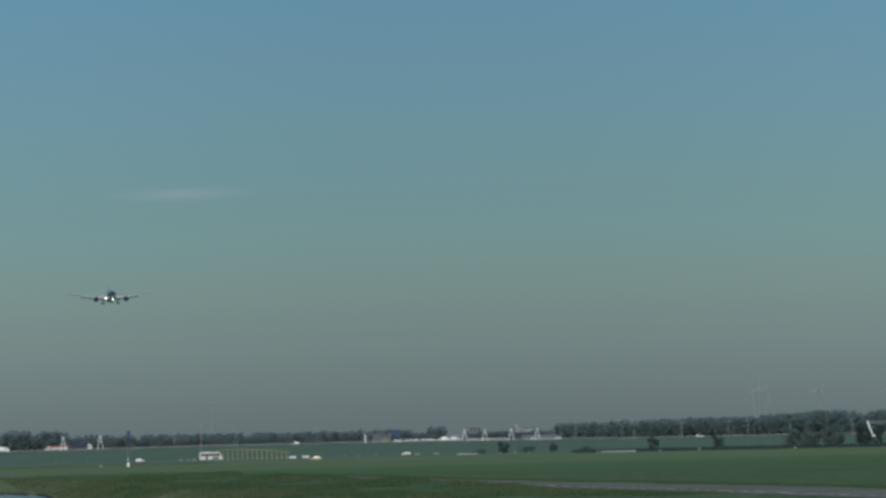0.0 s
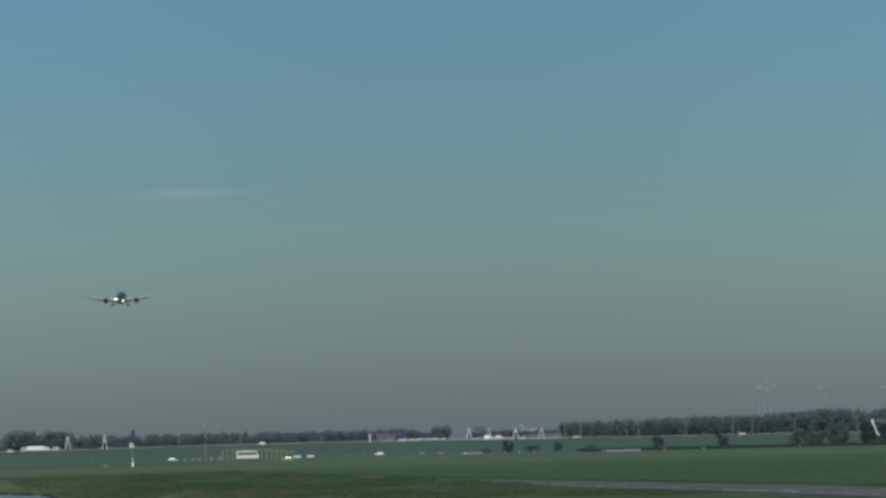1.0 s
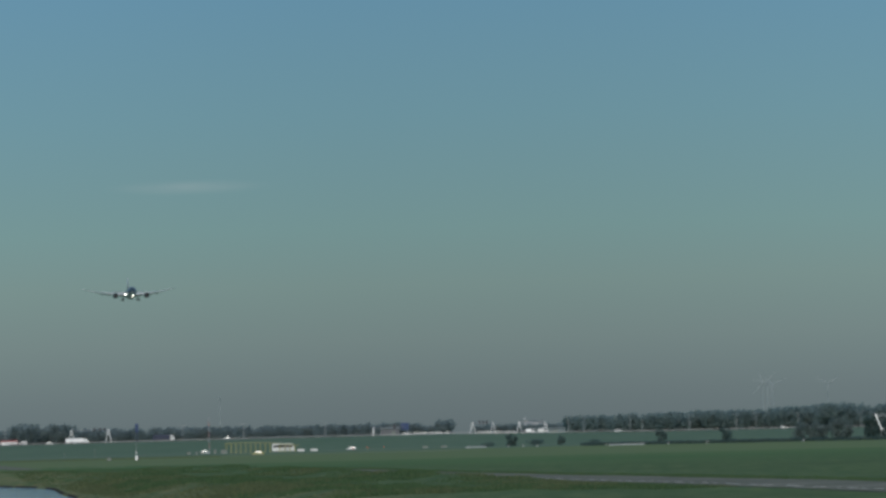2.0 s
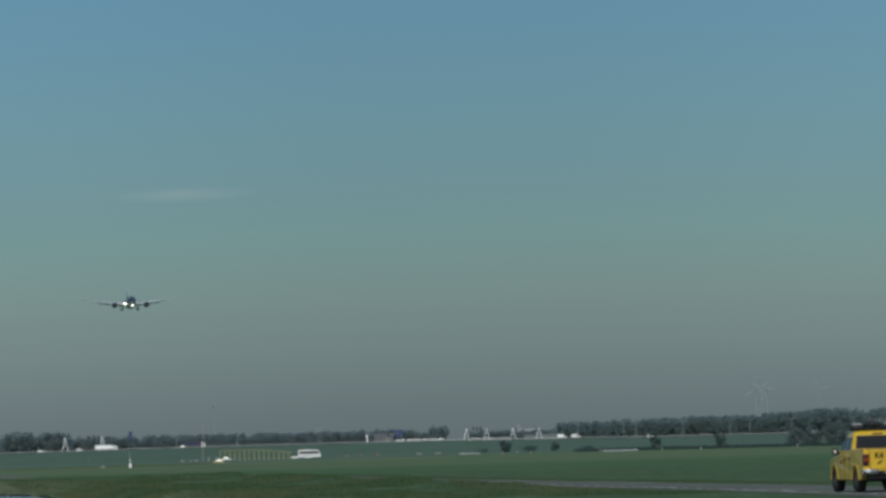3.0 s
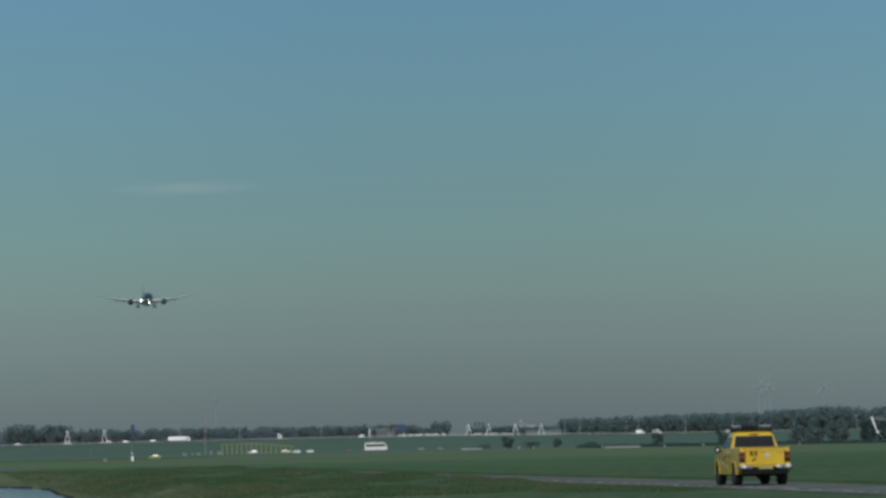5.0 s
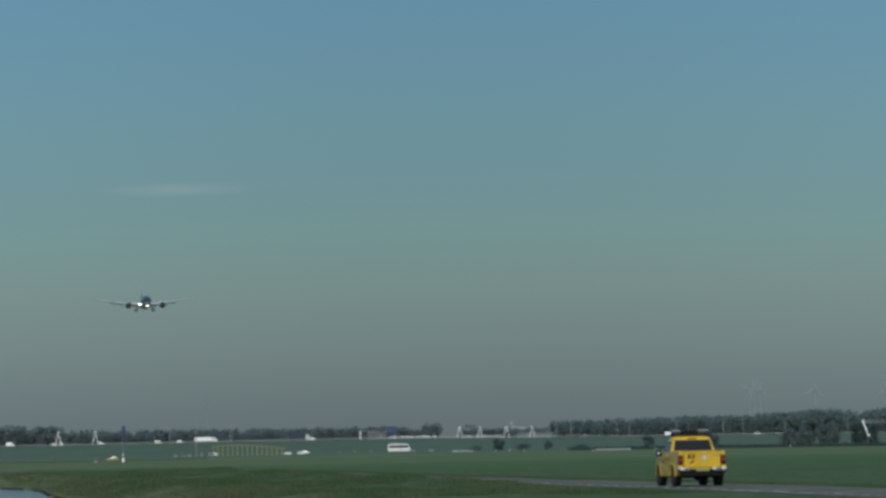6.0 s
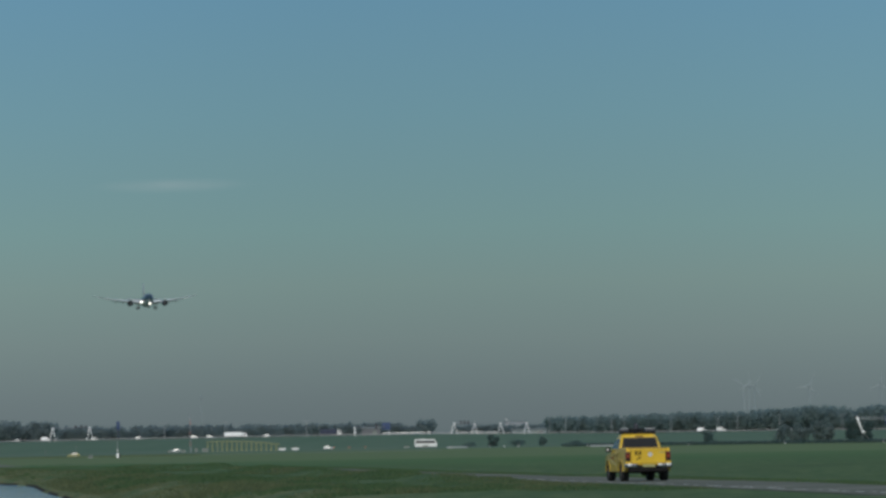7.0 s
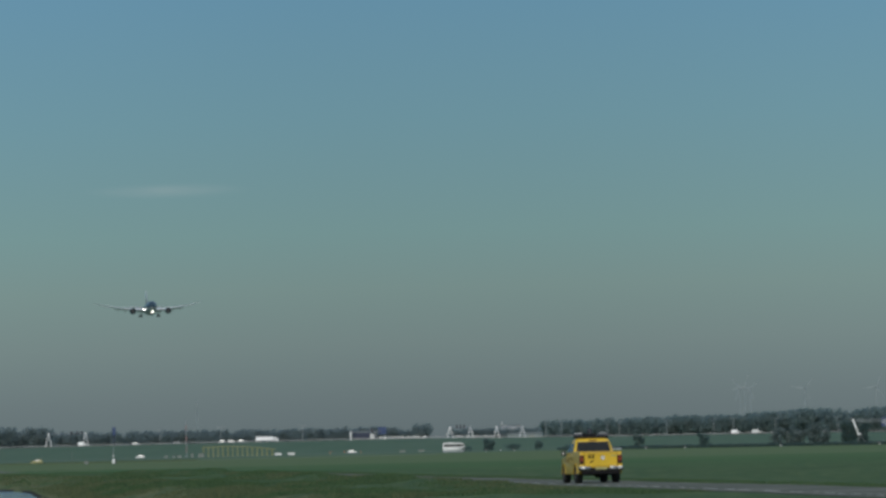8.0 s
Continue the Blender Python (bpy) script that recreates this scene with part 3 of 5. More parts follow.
def pickup():
    t = thing("pickup_truck", 0, 0, 0, 0, "bright yellow double-cab airport pickup with roof light bar", "pickup truck")
    # lower body with wheel openings; +y is its front
    sill = 0.39
    ends = [(-2.52, 0.56), (-2.54, 0.75), (-2.52, 1.30), (-0.72, 1.30), (-0.72, 1.16), (1.10, 1.16), (1.40, 1.12), (2.35, 1.02), (2.56, 0.88), (2.60, 0.60), (2.52, sill)]
    low = arch(1.62, 0.46, sill)[::-1] + arch(-1.48, 0.46, sill)[::-1] + [(-2.2, sill)]
    outline = ends + low
    bm = bmesh.new()
    rows = []
    for x in (-0.955, -0.93, -0.60, 0.60, 0.93, 0.955):
        inset = {0.955: 0.03, 0.93: 0.0, 0.60: 0.0}[abs(x)]
        ring = []
        for y, z in outline:
            w = x
            if z > 1.1:
                w = x * 0.965
            if y > 1.9:
                w *= 1 - 0.12 * (y - 1.9)
            if y < -2.3:
                w *= 0.975
            ring.append((w, y, z - (inset if z > 1.0 else 0.0)))
        rows.append(ring)
    loft(bm, rows)
    sharp = [e for e in bm.edges if abs(e.verts[0].co.y - e.verts[1].co.y) < 0.02 and abs(e.verts[0].co.z - e.verts[1].co.z) < 0.05 and e.verts[0].co.z > 0.7 and abs(e.verts[0].co.y) > 2.3]
    bmesh.ops.bevel(bm, geom=sharp, offset=0.025, segments=2, affect="EDGES")
    body = part("body", bm, YELLOW, t)
    bm = bmesh.new()
    box(bm, (0, -1.55, 1.303), (1.62, 1.5, 0.03), 0.01)
    part("bed_cover", bm, BLACK, t, "black bed cover")
    # cab above the belt line
    bm = bmesh.new()

    def ring(z, yr, yf, w, c):
        return [(-w + c, yr, z), (w - c, yr, z), (w, yr + c, z), (w, yf - c, z), (w - c, yf, z), (-w + c, yf, z), (-w, yf - c, z), (-w, yr + c, z)]

    loft(bm, [ring(1.14, -0.74, 1.28, 0.90, 0.06), ring(1.30, -0.73, 1.10, 0.885, 0.07), ring(1.77, -0.57, 0.40, 0.745, 0.10), ring(1.85, -0.49, 0.27, 0.70, 0.14), ring(1.88, -0.36, 0.14, 0.60, 0.16)])
    part("cab", bm, YELLOW, t)
    # windows a little proud of the cab
    bm = bmesh.new()
    zr = lambda z: -0.73 + (z - 1.30) / 0.47 * 0.16 - 0.006

    def pane(points, depth):
        d = Vector(depth)
        loft(bm, [points, [tuple(Vector(p) + d) for p in points]])

    pane([(-0.76, zr(1.335), 1.335), (0.76, zr(1.335), 1.335), (0.675, zr(1.735), 1.735), (-0.675, zr(1.735), 1.735)], (0, 0.02, 0.006))
    part("rear_window", bm, GLASS, t)
    bm = bmesh.new()
    box(bm, (0.0, -0.575, 1.79), (0.34, 0.06, 0.04), 0.012)
    part("stop_lamp", bm, REDLENS, t, "high red stop lamp")
    # door seams, fuel flap and door emblem on the flanks
    for side in (-1, 1):
        for y, z0, z1 in ((-0.70, 0.55, 1.14), (0.13, 0.46, 1.14), (1.08, 0.60, 1.13)):
            bm = bmesh.new()
            box(bm, (side * 0.951, y, (z0 + z1) / 2), (0.012, 0.014, z1 - z0))
            part("door_seam", bm, BLACK, t)
        bm = bmesh.new()
        box(bm, (side * 0.952, 0.62, 0.93), (0.008, 0.26, 0.11))
        part("door_emblem", bm, AMBER, t, "faded red-brown door emblem")
        bm = bmesh.new()
        box(bm, (side * 0.865, -1.62, 1.305), (0.09, 1.72, 0.04), 0.015)
        part("bed_rail", bm, YELLOW, t)
    for side in (-1, 1):
        for y0, y1, y2, y3 in ((-0.62, 0.10, 0.07, -0.48), (0.17, 1.00, 0.40, 0.15)):
            bm = bmesh.new()
            xs = lambda z: side * (0.885 - (z - 1.30) / 0.47 * 0.14 + 0.006)
            pane([(xs(1.30), y0, 1.30), (xs(1.30), y1, 1.30), (xs(1.69), y2, 1.69), (xs(1.69), y3, 1.69)], (-side * 0.02, 0, -0.005))
            part("side_window", bm, GLASS, t)
    bm = bmesh.new()
    pane([(-0.80, 1.075, 1.325), (0.80, 1.075, 1.325), (0.66, 0.50, 1.70), (-0.66, 0.50, 1.70)], (0, -0.02, -0.012))
    part("windscreen", bm, GLASS, t)
    # tailgate with its pressed frame, handle, badge and call sign
    bm = bmesh.new()
    box(bm, (0, -2.545, 1.00), (1.42, 0.05, 0.58), 0.02)
    box(bm, (0, -2.572, 1.255), (1.46, 0.04, 0.05), 0.015)
    gate = part("tailgate", bm, YELLOW, t)
    bm = bmesh.new()
    rod(bm, (0.08, -2.566, 1.06), (0.08, -2.580, 1.06), 0.088, n=20)
    badge = part("badge", bm, GREY, gate, "round grey badge")
    bm = bmesh.new()
    n = 20
    loft(bm, [[(0.08 + r * math.cos(k * math.tau / n), y, 1.06 + r * math.sin(k * math.tau / n)) for k in range(n)] for r, y in ((0.070, -2.580), (0.072, -2.592), (0.086, -2.592), (0.092, -2.578))], close=False)
    part("ring", bm, CHROME, badge, "chrome ring")
    bm = bmesh.new()
    loft(bm, [[(0.08 + x, y, 1.06 + z) for x, z in ((-0.045, 0.02), (0.0, -0.055), (0.045, 0.02), (0.0, 0.055))] for y in (-2.579, -2.590)])
    part("emblem", bm, CHROME, badge)
    # spoiler lip along the gate's top, handle recess and shut line
    bm = bmesh.new()
    box(bm, (0, -2.578, 1.19), (0.34, 0.016, 0.075), 0.006)
    handle = part("handle_recess", bm, YELLOW, gate)
    bm = bmesh.new()
    box(bm, (0, -2.589, 1.175), (0.24, 0.012, 0.03), 0.004)
    part("handle", bm, YELLOW, handle)
    for side in (-1, 1):
        bm = bmesh.new()
        box(bm, (side * 0.722, -2.560, 0.99), (0.012, 0.03, 0.56))
        part("shut_line", bm, BLACK, gate)
    bm = bmesh.new()
    box(bm, (0.56, -2.574, 1.14), (0.26, 0.012, 0.045), 0.004)
    part("nameplate", bm, ILSYELLOW, gate, "small dull nameplate")
    bm = bmesh.new()
    loft(bm, [[(-0.50 + 0.16 * k, y, 0.84 + 0.10 * k + s) for k, s in ((0, -0.02), (1, -0.035), (1.2, 0.03), (0.2, 0.04))] for y in (-2.570, -2.576)])
    part("decal", bm, BLACK, gate, "dark emblem decal")
    cu = bpy.data.curves.new("call_sign", "FONT")
    cu.body, cu.size, cu.extrude, cu.offset = "K4", 0.24, 0.003, 0.010
    cu.materials.append(BLACK)
    txt = new("call_sign", cu)
    txt.parent = gate
    txt.matrix_basis = pose(-0.56, -2.652, 1.07, 90, 0, 0)
    # tail lamps on the corners
    for side in (-1, 1):
        bm = bmesh.new()
        box(bm, (side * 0.835, -2.50, 0.985), (0.20, 0.13, 0.38), 0.035)
        lamp = part("tail_lamp", bm, REDLENS, t, "upright dark red tail lamp")
        bm = bmesh.new()
        box(bm, (side * 0.835, -2.562, 1.00), (0.15, 0.016, 0.07), 0.006)
        part("reflector", bm, AMBER, lamp)
        bm = bmesh.new()
        box(bm, (side * 0.835, -2.562, 0.86), (0.15, 0.016, 0.09), 0.006)
        part("lamp_bowl", bm, BLACK, lamp)
    # bumper, plate, tow bar
    bm = bmesh.new()
    for x in (-0.72, 0.72):
        box(bm, (x, -2.58, 0.62), (0.52, 0.24, 0.17), 0.05, 3)
    box(bm, (0, -2.56, 0.60), (1.0, 0.20, 0.12), 0.03, 3)
    bumper = part("rear_bumper", bm, SILVER, t, "silver rear step bumper")
    # Bright plates added where the bumper shows glints.
    for x in (-0.80, 0.46, 0.82):
        bm = bmesh.new()
        box(bm, (x, -2.70, 0.66), (0.16, 0.03, 0.09), 0.012)
        part("bumper_glint", bm, CHROME, bumper, "bright chrome plate added as a bumper glint")
    for x in (-0.36, 0.36):
        bm = bmesh.new()
        box(bm, (x, -2.665, 0.60), (0.20, 0.02, 0.10), 0.006)
        part("bumper_step", bm, BLACK, bumper, "black step tread")
    bm = bmesh.new()
    box(bm, (0, -2.50, 0.46), (1.66, 0.22, 0.19), 0.07, 3)
    part("bumper_skirt", bm, BLACK, bumper)
    bm = bmesh.new()
    box(bm, (0, -2.668, 0.62), (0.52, 0.012, 0.10), 0.003)
    part("number_plate", bm, ILSYELLOW, bumper, "blank yellow number plate")
    bm = bmesh.new()
    box(bm, (0, -2.66, 0.43), (0.07, 0.16, 0.06), 0.01)
    ball(bm, (0, -2.74, 0.50), 0.03)
    part("tow_hook", bm, BLACK, bumper)
    bm = bmesh.new()
    box(bm, (0, 2.52, 0.62), (1.70, 0.22, 0.34), 0.08, 3)
    part("front_bumper", bm, BLACK, t)
    for side in (-1, 1):
        bm = bmesh.new()
        box(bm, (side * 0.68, 2.44, 0.90), (0.34, 0.2, 0.17), 0.05)
        part("headlight", bm, GLASS, t)
        bm = bmesh.new()
        box(bm, (side * 0.90, 0.55, 0.40), (0.10, 2.0, 0.07), 0.02)
        part("sill_step", bm, BLACK, t)
        bm = bmesh.new()
        box(bm, (side * 1.05, 0.98, 1.26), (0.20, 0.12, 0.20), 0.05, 3)
        rod(bm, (side * 0.88, 0.98, 1.19), (side * 1.0, 0.98, 1.22), 0.03)
        mirror = part("wing_mirror", bm, BLACK, t)
        bm = bmesh.new()
        box(bm, (side * 1.07, 0.917, 1.26), (0.08, 0.01, 0.09), 0.003)
        part("mirror_glass", bm, CHROME, mirror)
        for y in (0.02, -0.55):
            bm = bmesh.new()
            box(bm, (side * 0.952, y + 0.08, 1.02), (0.03, 0.18, 0.035), 0.01)
            part("door_handle", bm, BLACK, t)
        # wheel-arch flares
        for yc in (1.62, -1.48):
            bm = bmesh.new()
            pts = arch(yc, 0.46, sill, 12)
            outer = arch(yc, 0.505, sill, 12)
            loft(bm, [[(side * 0.945, *pts[k]), (side * 0.975, *pts[k]), (side * 0.968, *outer[k]), (side * 0.945, *outer[k])] for k in range(13)])
            part("arch_flare", bm, YELLOW, t)
    # underside
    bm = bmesh.new()
    box(bm, (0, 0, 0.43), (1.3, 4.6, 0.16), 0.03)
    rod(bm, (-0.75, -1.48, 0.38), (0.75, -1.48, 0.38), 0.07)
    ball(bm, (0.0, -1.48, 0.36), 0.15)
    rod(bm, (-0.75, 1.62, 0.38), (0.75, 1.62, 0.38), 0.05)
    rod(bm, (0.45, -2.5, 0.36), (0.45, -1.0, 0.40), 0.04)
    part("chassis", bm, BLACK, t)
    # roof light bar with lenses, on a rack
    bm = bmesh.new()
    box(bm, (0, -0.12, 1.93), (1.50, 0.34, 0.10), 0.03)
    for x in (-0.5, 0.5):
        box(bm, (x, -0.12, 1.88), (0.06, 0.24, 0.08), 0.01)
    bar = part("light_bar", bm, BLACK, t, "dark roof light bar")
    for x, w, m in ((-0.56, 0.36, DARK), (-0.20, 0.30, BLACK), (0.10, 0.26, BLACK), (0.52, 0.44, DARK)):
        bm = bmesh.new()
        box(bm, (x, -0.12, 2.03), (w, 0.27, 0.13), 0.04, 3)
        part("lens", bm, m, bar)
        if m is DARK:
            bm = bmesh.new()
            box(bm, (x, -0.12, 2.085), (w * 0.94, 0.24, 0.045), 0.02)
            part("lens_cap", bm, GREY, bar, "pale grey lens cap")
    bm = bmesh.new()
    rod(bm, (-0.02, 0.05, 1.89), (-0.02, 0.05, 2.20), 0.11, 0.10, 14)
    ball(bm, (-0.02, 0.05, 2.21), 0.10)
    part("beacon", bm, DARK, bar, "dark round roof beacon")
    bm = bmesh.new()
    rod(bm, (-0.35, 0.2, 1.84), (-0.35, 0.15, 2.25), 0.008, 0.004)
    part("aerial", bm, BLACK, t)
    wheels = []
    for x in (-0.82, 0.82):
        for y in (1.62, -1.48):
            wheels.append((wheel_parts(t, x, y * 1.03, 0.39, 0.29, RIM), x, y * 1.03, 0.39))
    # the lengthened, raised version of this pickup
    for o in t.children_recursive:
        if o.type == "MESH" and not o.parent.name.startswith("wheel"):
            o.data.transform(Matrix.Diagonal((1.0, 1.03, 1.03, 1.0)))
    return t, wheels


TRUCK, TRUCK_WHEELS = pickup()

# ---- the airliner ----


def circle_ring(y, r, zc, n=24, sz=1.0):
    return [(r * math.cos(k * math.tau / n), y, zc + sz * r * math.sin(k * math.tau / n)) for k in range(n)]


def foil(x, y_lead, chord, z, thick, n=14):
    """A wing section at span x: nose at y_lead, tail behind it."""
    pts = []
    for k in range(n):
        a = k * math.tau / n
        c = 0.5 + 0.5 * math.cos(a)
        h = thick * chord * math.sin(a) * (0.25 + 0.75 * math.sqrt(max(0.0, 1 - c)) if c < 1 else 0) * 0.9
        pts.append((x, y_lead - chord * (1 - c), z + h * (1.2 if c > 0.6 else 1.0)))
    return pts


def airliner():
    """Wide-body twin on approach, gear and flaps down; +y is its nose, the origin at the fuselage axis."""
    t = thing("airliner", 0, 0, 200, 0, "wide-body twin-engine airliner with gear down and landing lights on", "airliner")
    stations = [(26.5, 0.15, -0.75), (26.0, 0.75, -0.70), (24.8, 1.50, -0.48), (23.0, 2.15, -0.25), (20.5, 2.65, -0.08), (17.5, 2.86, 0), (6, 2.89, 0), (-8, 2.89, 0), (-16, 2.70, 0.2), (-22, 2.0, 0.75), (-27, 1.1, 1.35), (-30, 0.3, 1.75)]
    bm = bmesh.new()
    loft(bm, [circle_ring(y, r, z, 28, 1.03) for y, r, z in stations])
    fus = part("fuselage", bm, [AIRBLUE, AIRWHITE], t, "blue fuselage with a white belly", True)
    for p in fus.data.polygons:
        p.material_index = 1 if p.center.z < -1.1 else 0
    bm = bmesh.new()
    loft(bm, [[(x, y, z) for x, y, z in row] for row in ([(-1.35, 24.25, 0.72), (1.35, 24.25, 0.72), (1.5, 23.5, 1.22), (-1.5, 23.5, 1.22)], [(-1.25, 24.35, 0.80), (1.25, 24.35, 0.80), (1.4, 23.55, 1.32), (-1.4, 23.55, 1.32)])])
    part("cockpit_window", bm, GLASS, t)
    bm = bmesh.new()
    loft(bm, [circle_ring(y, r, -1.9, 20, 0.7) for y, r in ((10, 0.4), (8, 1.9), (3, 2.5), (-6, 2.5), (-9, 1.6), (-11, 0.3))])
    part("belly_fairing", bm, AIRWHITE, t, "", True)
    for side in (-1, 1):
        secs = [(0.5, 8.6, 12.6, -1.5, 0.13), (2.9, 7.2, 11.2, -1.35, 0.13), (9.7, 2.6, 7.4, -0.55, 0.11), (18, -2.9, 4.7, 0.75, 0.10), (24.5, -7.2, 3.2, 2.15, 0.09), (27.6, -9.6, 2.2, 3.05, 0.08), (30.05, -12.4, 0.9, 3.9, 0.08)]
        bm = bmesh.new()
        loft(bm, [foil(side * x, y, c, z, th) for x, y, c, z, th in secs])
        wing = part("wing", bm, WINGGREY, t, "pale grey upswept wing", True)
        for x0, x1, y0, y1, z0, z1, ch in ((3.2, 9.0, -3.2, -4.0, -1.45, -0.6, 1.6), (10.4, 19.5, -4.4, -8.0, -0.55, 0.9, 1.0)):
            bm = bmesh.new()
            loft(bm, [foil(side * x0, y0, ch, z0, 0.12), foil(side * x1, y1, ch * 0.8, z1, 0.12)])
            bmesh.ops.rotate(bm, verts=bm.verts[:], cent=(side * x0, y0, z0), matrix=Matrix.Rotation(radians(12), 3, "X"))
            part("flap", bm, WINGGREY, wing)
        for x, y, z in ((6.3, -4.0, -1.7), (13.0, -4.6, -0.7), (17.0, -6.4, 0.0)):
            bm = bmesh.new()
            loft(bm, [[(side * x + 0.3 * math.cos(k), y + dy, z + dz + 0.35 * math.sin(k)) for k in (0, 1.05, 2.1, 3.14, 4.2, 5.25)] for dy, dz in ((2.6, 0.25), (0.0, 0.0), (-2.4, -0.5))])
            part("flap_fairing", bm, WINGGREY, wing)
        # engine
        bm = bmesh.new()
        ex, ez = side * 9.75, -1.95
        prof = [(9.2, 1.28), (9.5, 1.46), (9.2, 1.62), (7.0, 1.72), (4.6, 1.60), (3.2, 1.30)]
        loft(bm, [[(ex + x, y, ez + z) for x, y, z in circle_ring(y, r, 0, 24)] for y, r in prof], close=False)
        eng = part("engine", bm, NACELLE, t, "dark blue engine nacelle", True)
        bm = bmesh.new()
        rod(bm, (ex, 8.6, ez), (ex, 8.4, ez), 1.30, n=24)
        part("fan", bm, BLACK, eng)
        bm = bmesh.new()
        rod(bm, (ex, 8.62, ez), (ex, 9.2, ez), 0.42, 0.05, 16)
        part("spinner", bm, GREY, eng)
        bm = bmesh.new()
        rod(bm, (ex, 3.6, ez), (ex, 1.4, ez), 1.05, 0.45, 18)
        part("exhaust_cone", bm, GREY, eng)
        bm = bmesh.new()
        box(bm, (ex, 4.6, ez + 1.62), (0.45, 5.4, 1.3), 0.1)
        part("pylon", bm, WINGGREY, eng)
        # tailplane
        bm = bmesh.new()
        loft(bm, [foil(side * 0.6, -21.5, 6.2, 1.35, 0.09), foil(side * 9.9, -27.4, 2.2, 2.5, 0.08)])
        part("tailplane", bm, AIRWHITE, t, "", True)
        # main gear: a four-wheel bogie under a strut
        gx = side * 4.9
        bm = bmesh.new()
        rod(bm, (gx * 0.92, -1.6, -1.8), (gx, -1.8, -4.3), 0.22, 0.16, 10)
        rod(bm, (gx * 0.5, -1.6, -2.0), (gx * 0.98, -1.8, -3.7), 0.10, n=8)
        box(bm, (gx, -1.8, -4.3), (0.24, 2.0, 0.26), 0.05)
        gear = part("main_gear", bm, DARK, t)
        for wx in (-0.62, 0.62):
            for wy in (-0.75, 0.75):
                bm = bmesh.new()
                rod(bm, (gx + wx - 0.24, -1.8 + wy, -4.3), (gx + wx + 0.24, -1.8 + wy, -4.3), 0.72, n=20)
                bmesh.ops.bevel(bm, geom=bm.edges[:], offset=0.06, segments=1, affect="EDGES")
                part("wheel", bm, RUBBER, gear)
        bm = bmesh.new()
        box(bm, (gx + side * 0.45, -1.7, -3.0), (0.08, 1.5, 1.9), 0.02)
        part("gear_door", bm, AIRWHITE, gear)
    # fin
    bm = bmesh.new()
    loft(bm, [[(x, y, z) for z, y, x in foil(2.0, -18.0, 8.6, 0, 0.09)], [(x, y, z) for z, y, x in foil(11.2, -26.2, 3.2, 0, 0.08)]])
    part("fin", bm, FINGREY, t, "pale grey-blue tail fin", True)
    # nose gear
    bm = bmesh.new()
    rod(bm, (0, 20.2, -2.4), (0, 20.3, -4.7), 0.13, 0.10, 10)
    rod(bm, (0, 18.6, -2.5), (0, 20.25, -3.9), 0.07, n=8)
    nose = part("nose_gear", bm, GREY, t)
    for wx in (-0.32, 0.32):
        bm = bmesh.new()
        rod(bm, (wx - 0.17, 20.3, -4.7), (wx + 0.17, 20.3, -4.7), 0.50, n=18)
        bmesh.ops.bevel(bm, geom=bm.edges[:], offset=0.05, segments=1, affect="EDGES")
        part("wheel", bm, RUBBER, nose)
    # landing lights that burn: one in the starboard wing root, one pair on the nose gear
    bm = bmesh.new()
    ball(bm, (3.5, 7.2, -1.3), 0.31, 2)
    part("landing_light", bm, LANDING, t, "bright landing light")
    bm = bmesh.new()
    ball(bm, (-0.30, 20.6, -2.9), 0.30, 2)
    part("landing_light", bm, LANDING, t, "bright landing light")
    return t


PLANE = airliner()

# ---- road vehicles, +y is the front ----


def axle_pairs(t, ys, x, r, w):
    out = []
    for y in ys:
        for side in (-1, 1):
            out.append((wheel_parts(t, side * x, y, r, w, GREY), side * x, y, r))
    return out


def coach():
    t = thing("coach", 0, 0, 0, 0, "white coach with a dark window band on the perimeter road", "bus")
    bm = bmesh.new()
    prof = [(-4.6, 0.35), (-4.75, 1.2), (-4.7, 3.0), (-4.4, 3.35), (3.1, 3.35), (3.75, 3.15), (4.15, 2.8), (4.8, 1.5), (4.8, 0.5), (4.6, 0.32)]
    loft(bm, [[(x * (1 if z < 2.9 else 0.95), y, z) for y, z in prof] for x in (-1.27, -1.2, 1.2, 1.27)])
    part("body", bm, OFFWHITE, t)
    for side in (-1, 1):
        for k in range(6):
            bm = bmesh.new()
            y = -4.2 + k * 1.36
            loft(bm, [[(side * xx, y + a, z) for a, z in ((0.03, 1.75), (1.32, 1.75), (1.32, 2.75), (0.03, 2.75))] for xx in (1.24, 1.285)])
            part("window", bm, GLASS, t)
        bm = bmesh.new()
        box(bm, (side * 1.42, 4.75, 2.5), (0.22, 0.2, 0.55), 0.05)
        rod(bm, (side * 1.1, 4.4, 3.0), (side * 1.42, 4.75, 2.75), 0.04)
        part("mirror", bm, BLACK, t)
    bm = bmesh.new()
    loft(bm, [[(x, 4.80 + d - max(0, z - 1.5) * 0.50, z) for x, z in ((-1.15, 1.5), (1.15, 1.5), (1.12, 2.8), (-1.12, 2.8))] for d in (-0.02, 0.04)])
    part("windscreen", bm, GLASS, t)
    bm = bmesh.new()
    box(bm, (0, -1.5, 3.42), (1.5, 2.2, 0.18), 0.06)
    part("roof_unit", bm, OFFWHITE, t)
    for o in t.children:
        o.data.transform(Matrix.Diagonal((1.0, 0.85, 0.88, 1.0)))
    t_w = axle_pairs(t, (-2.3, 2.45), 1.1, 0.47, 0.3)
    return t, t_w


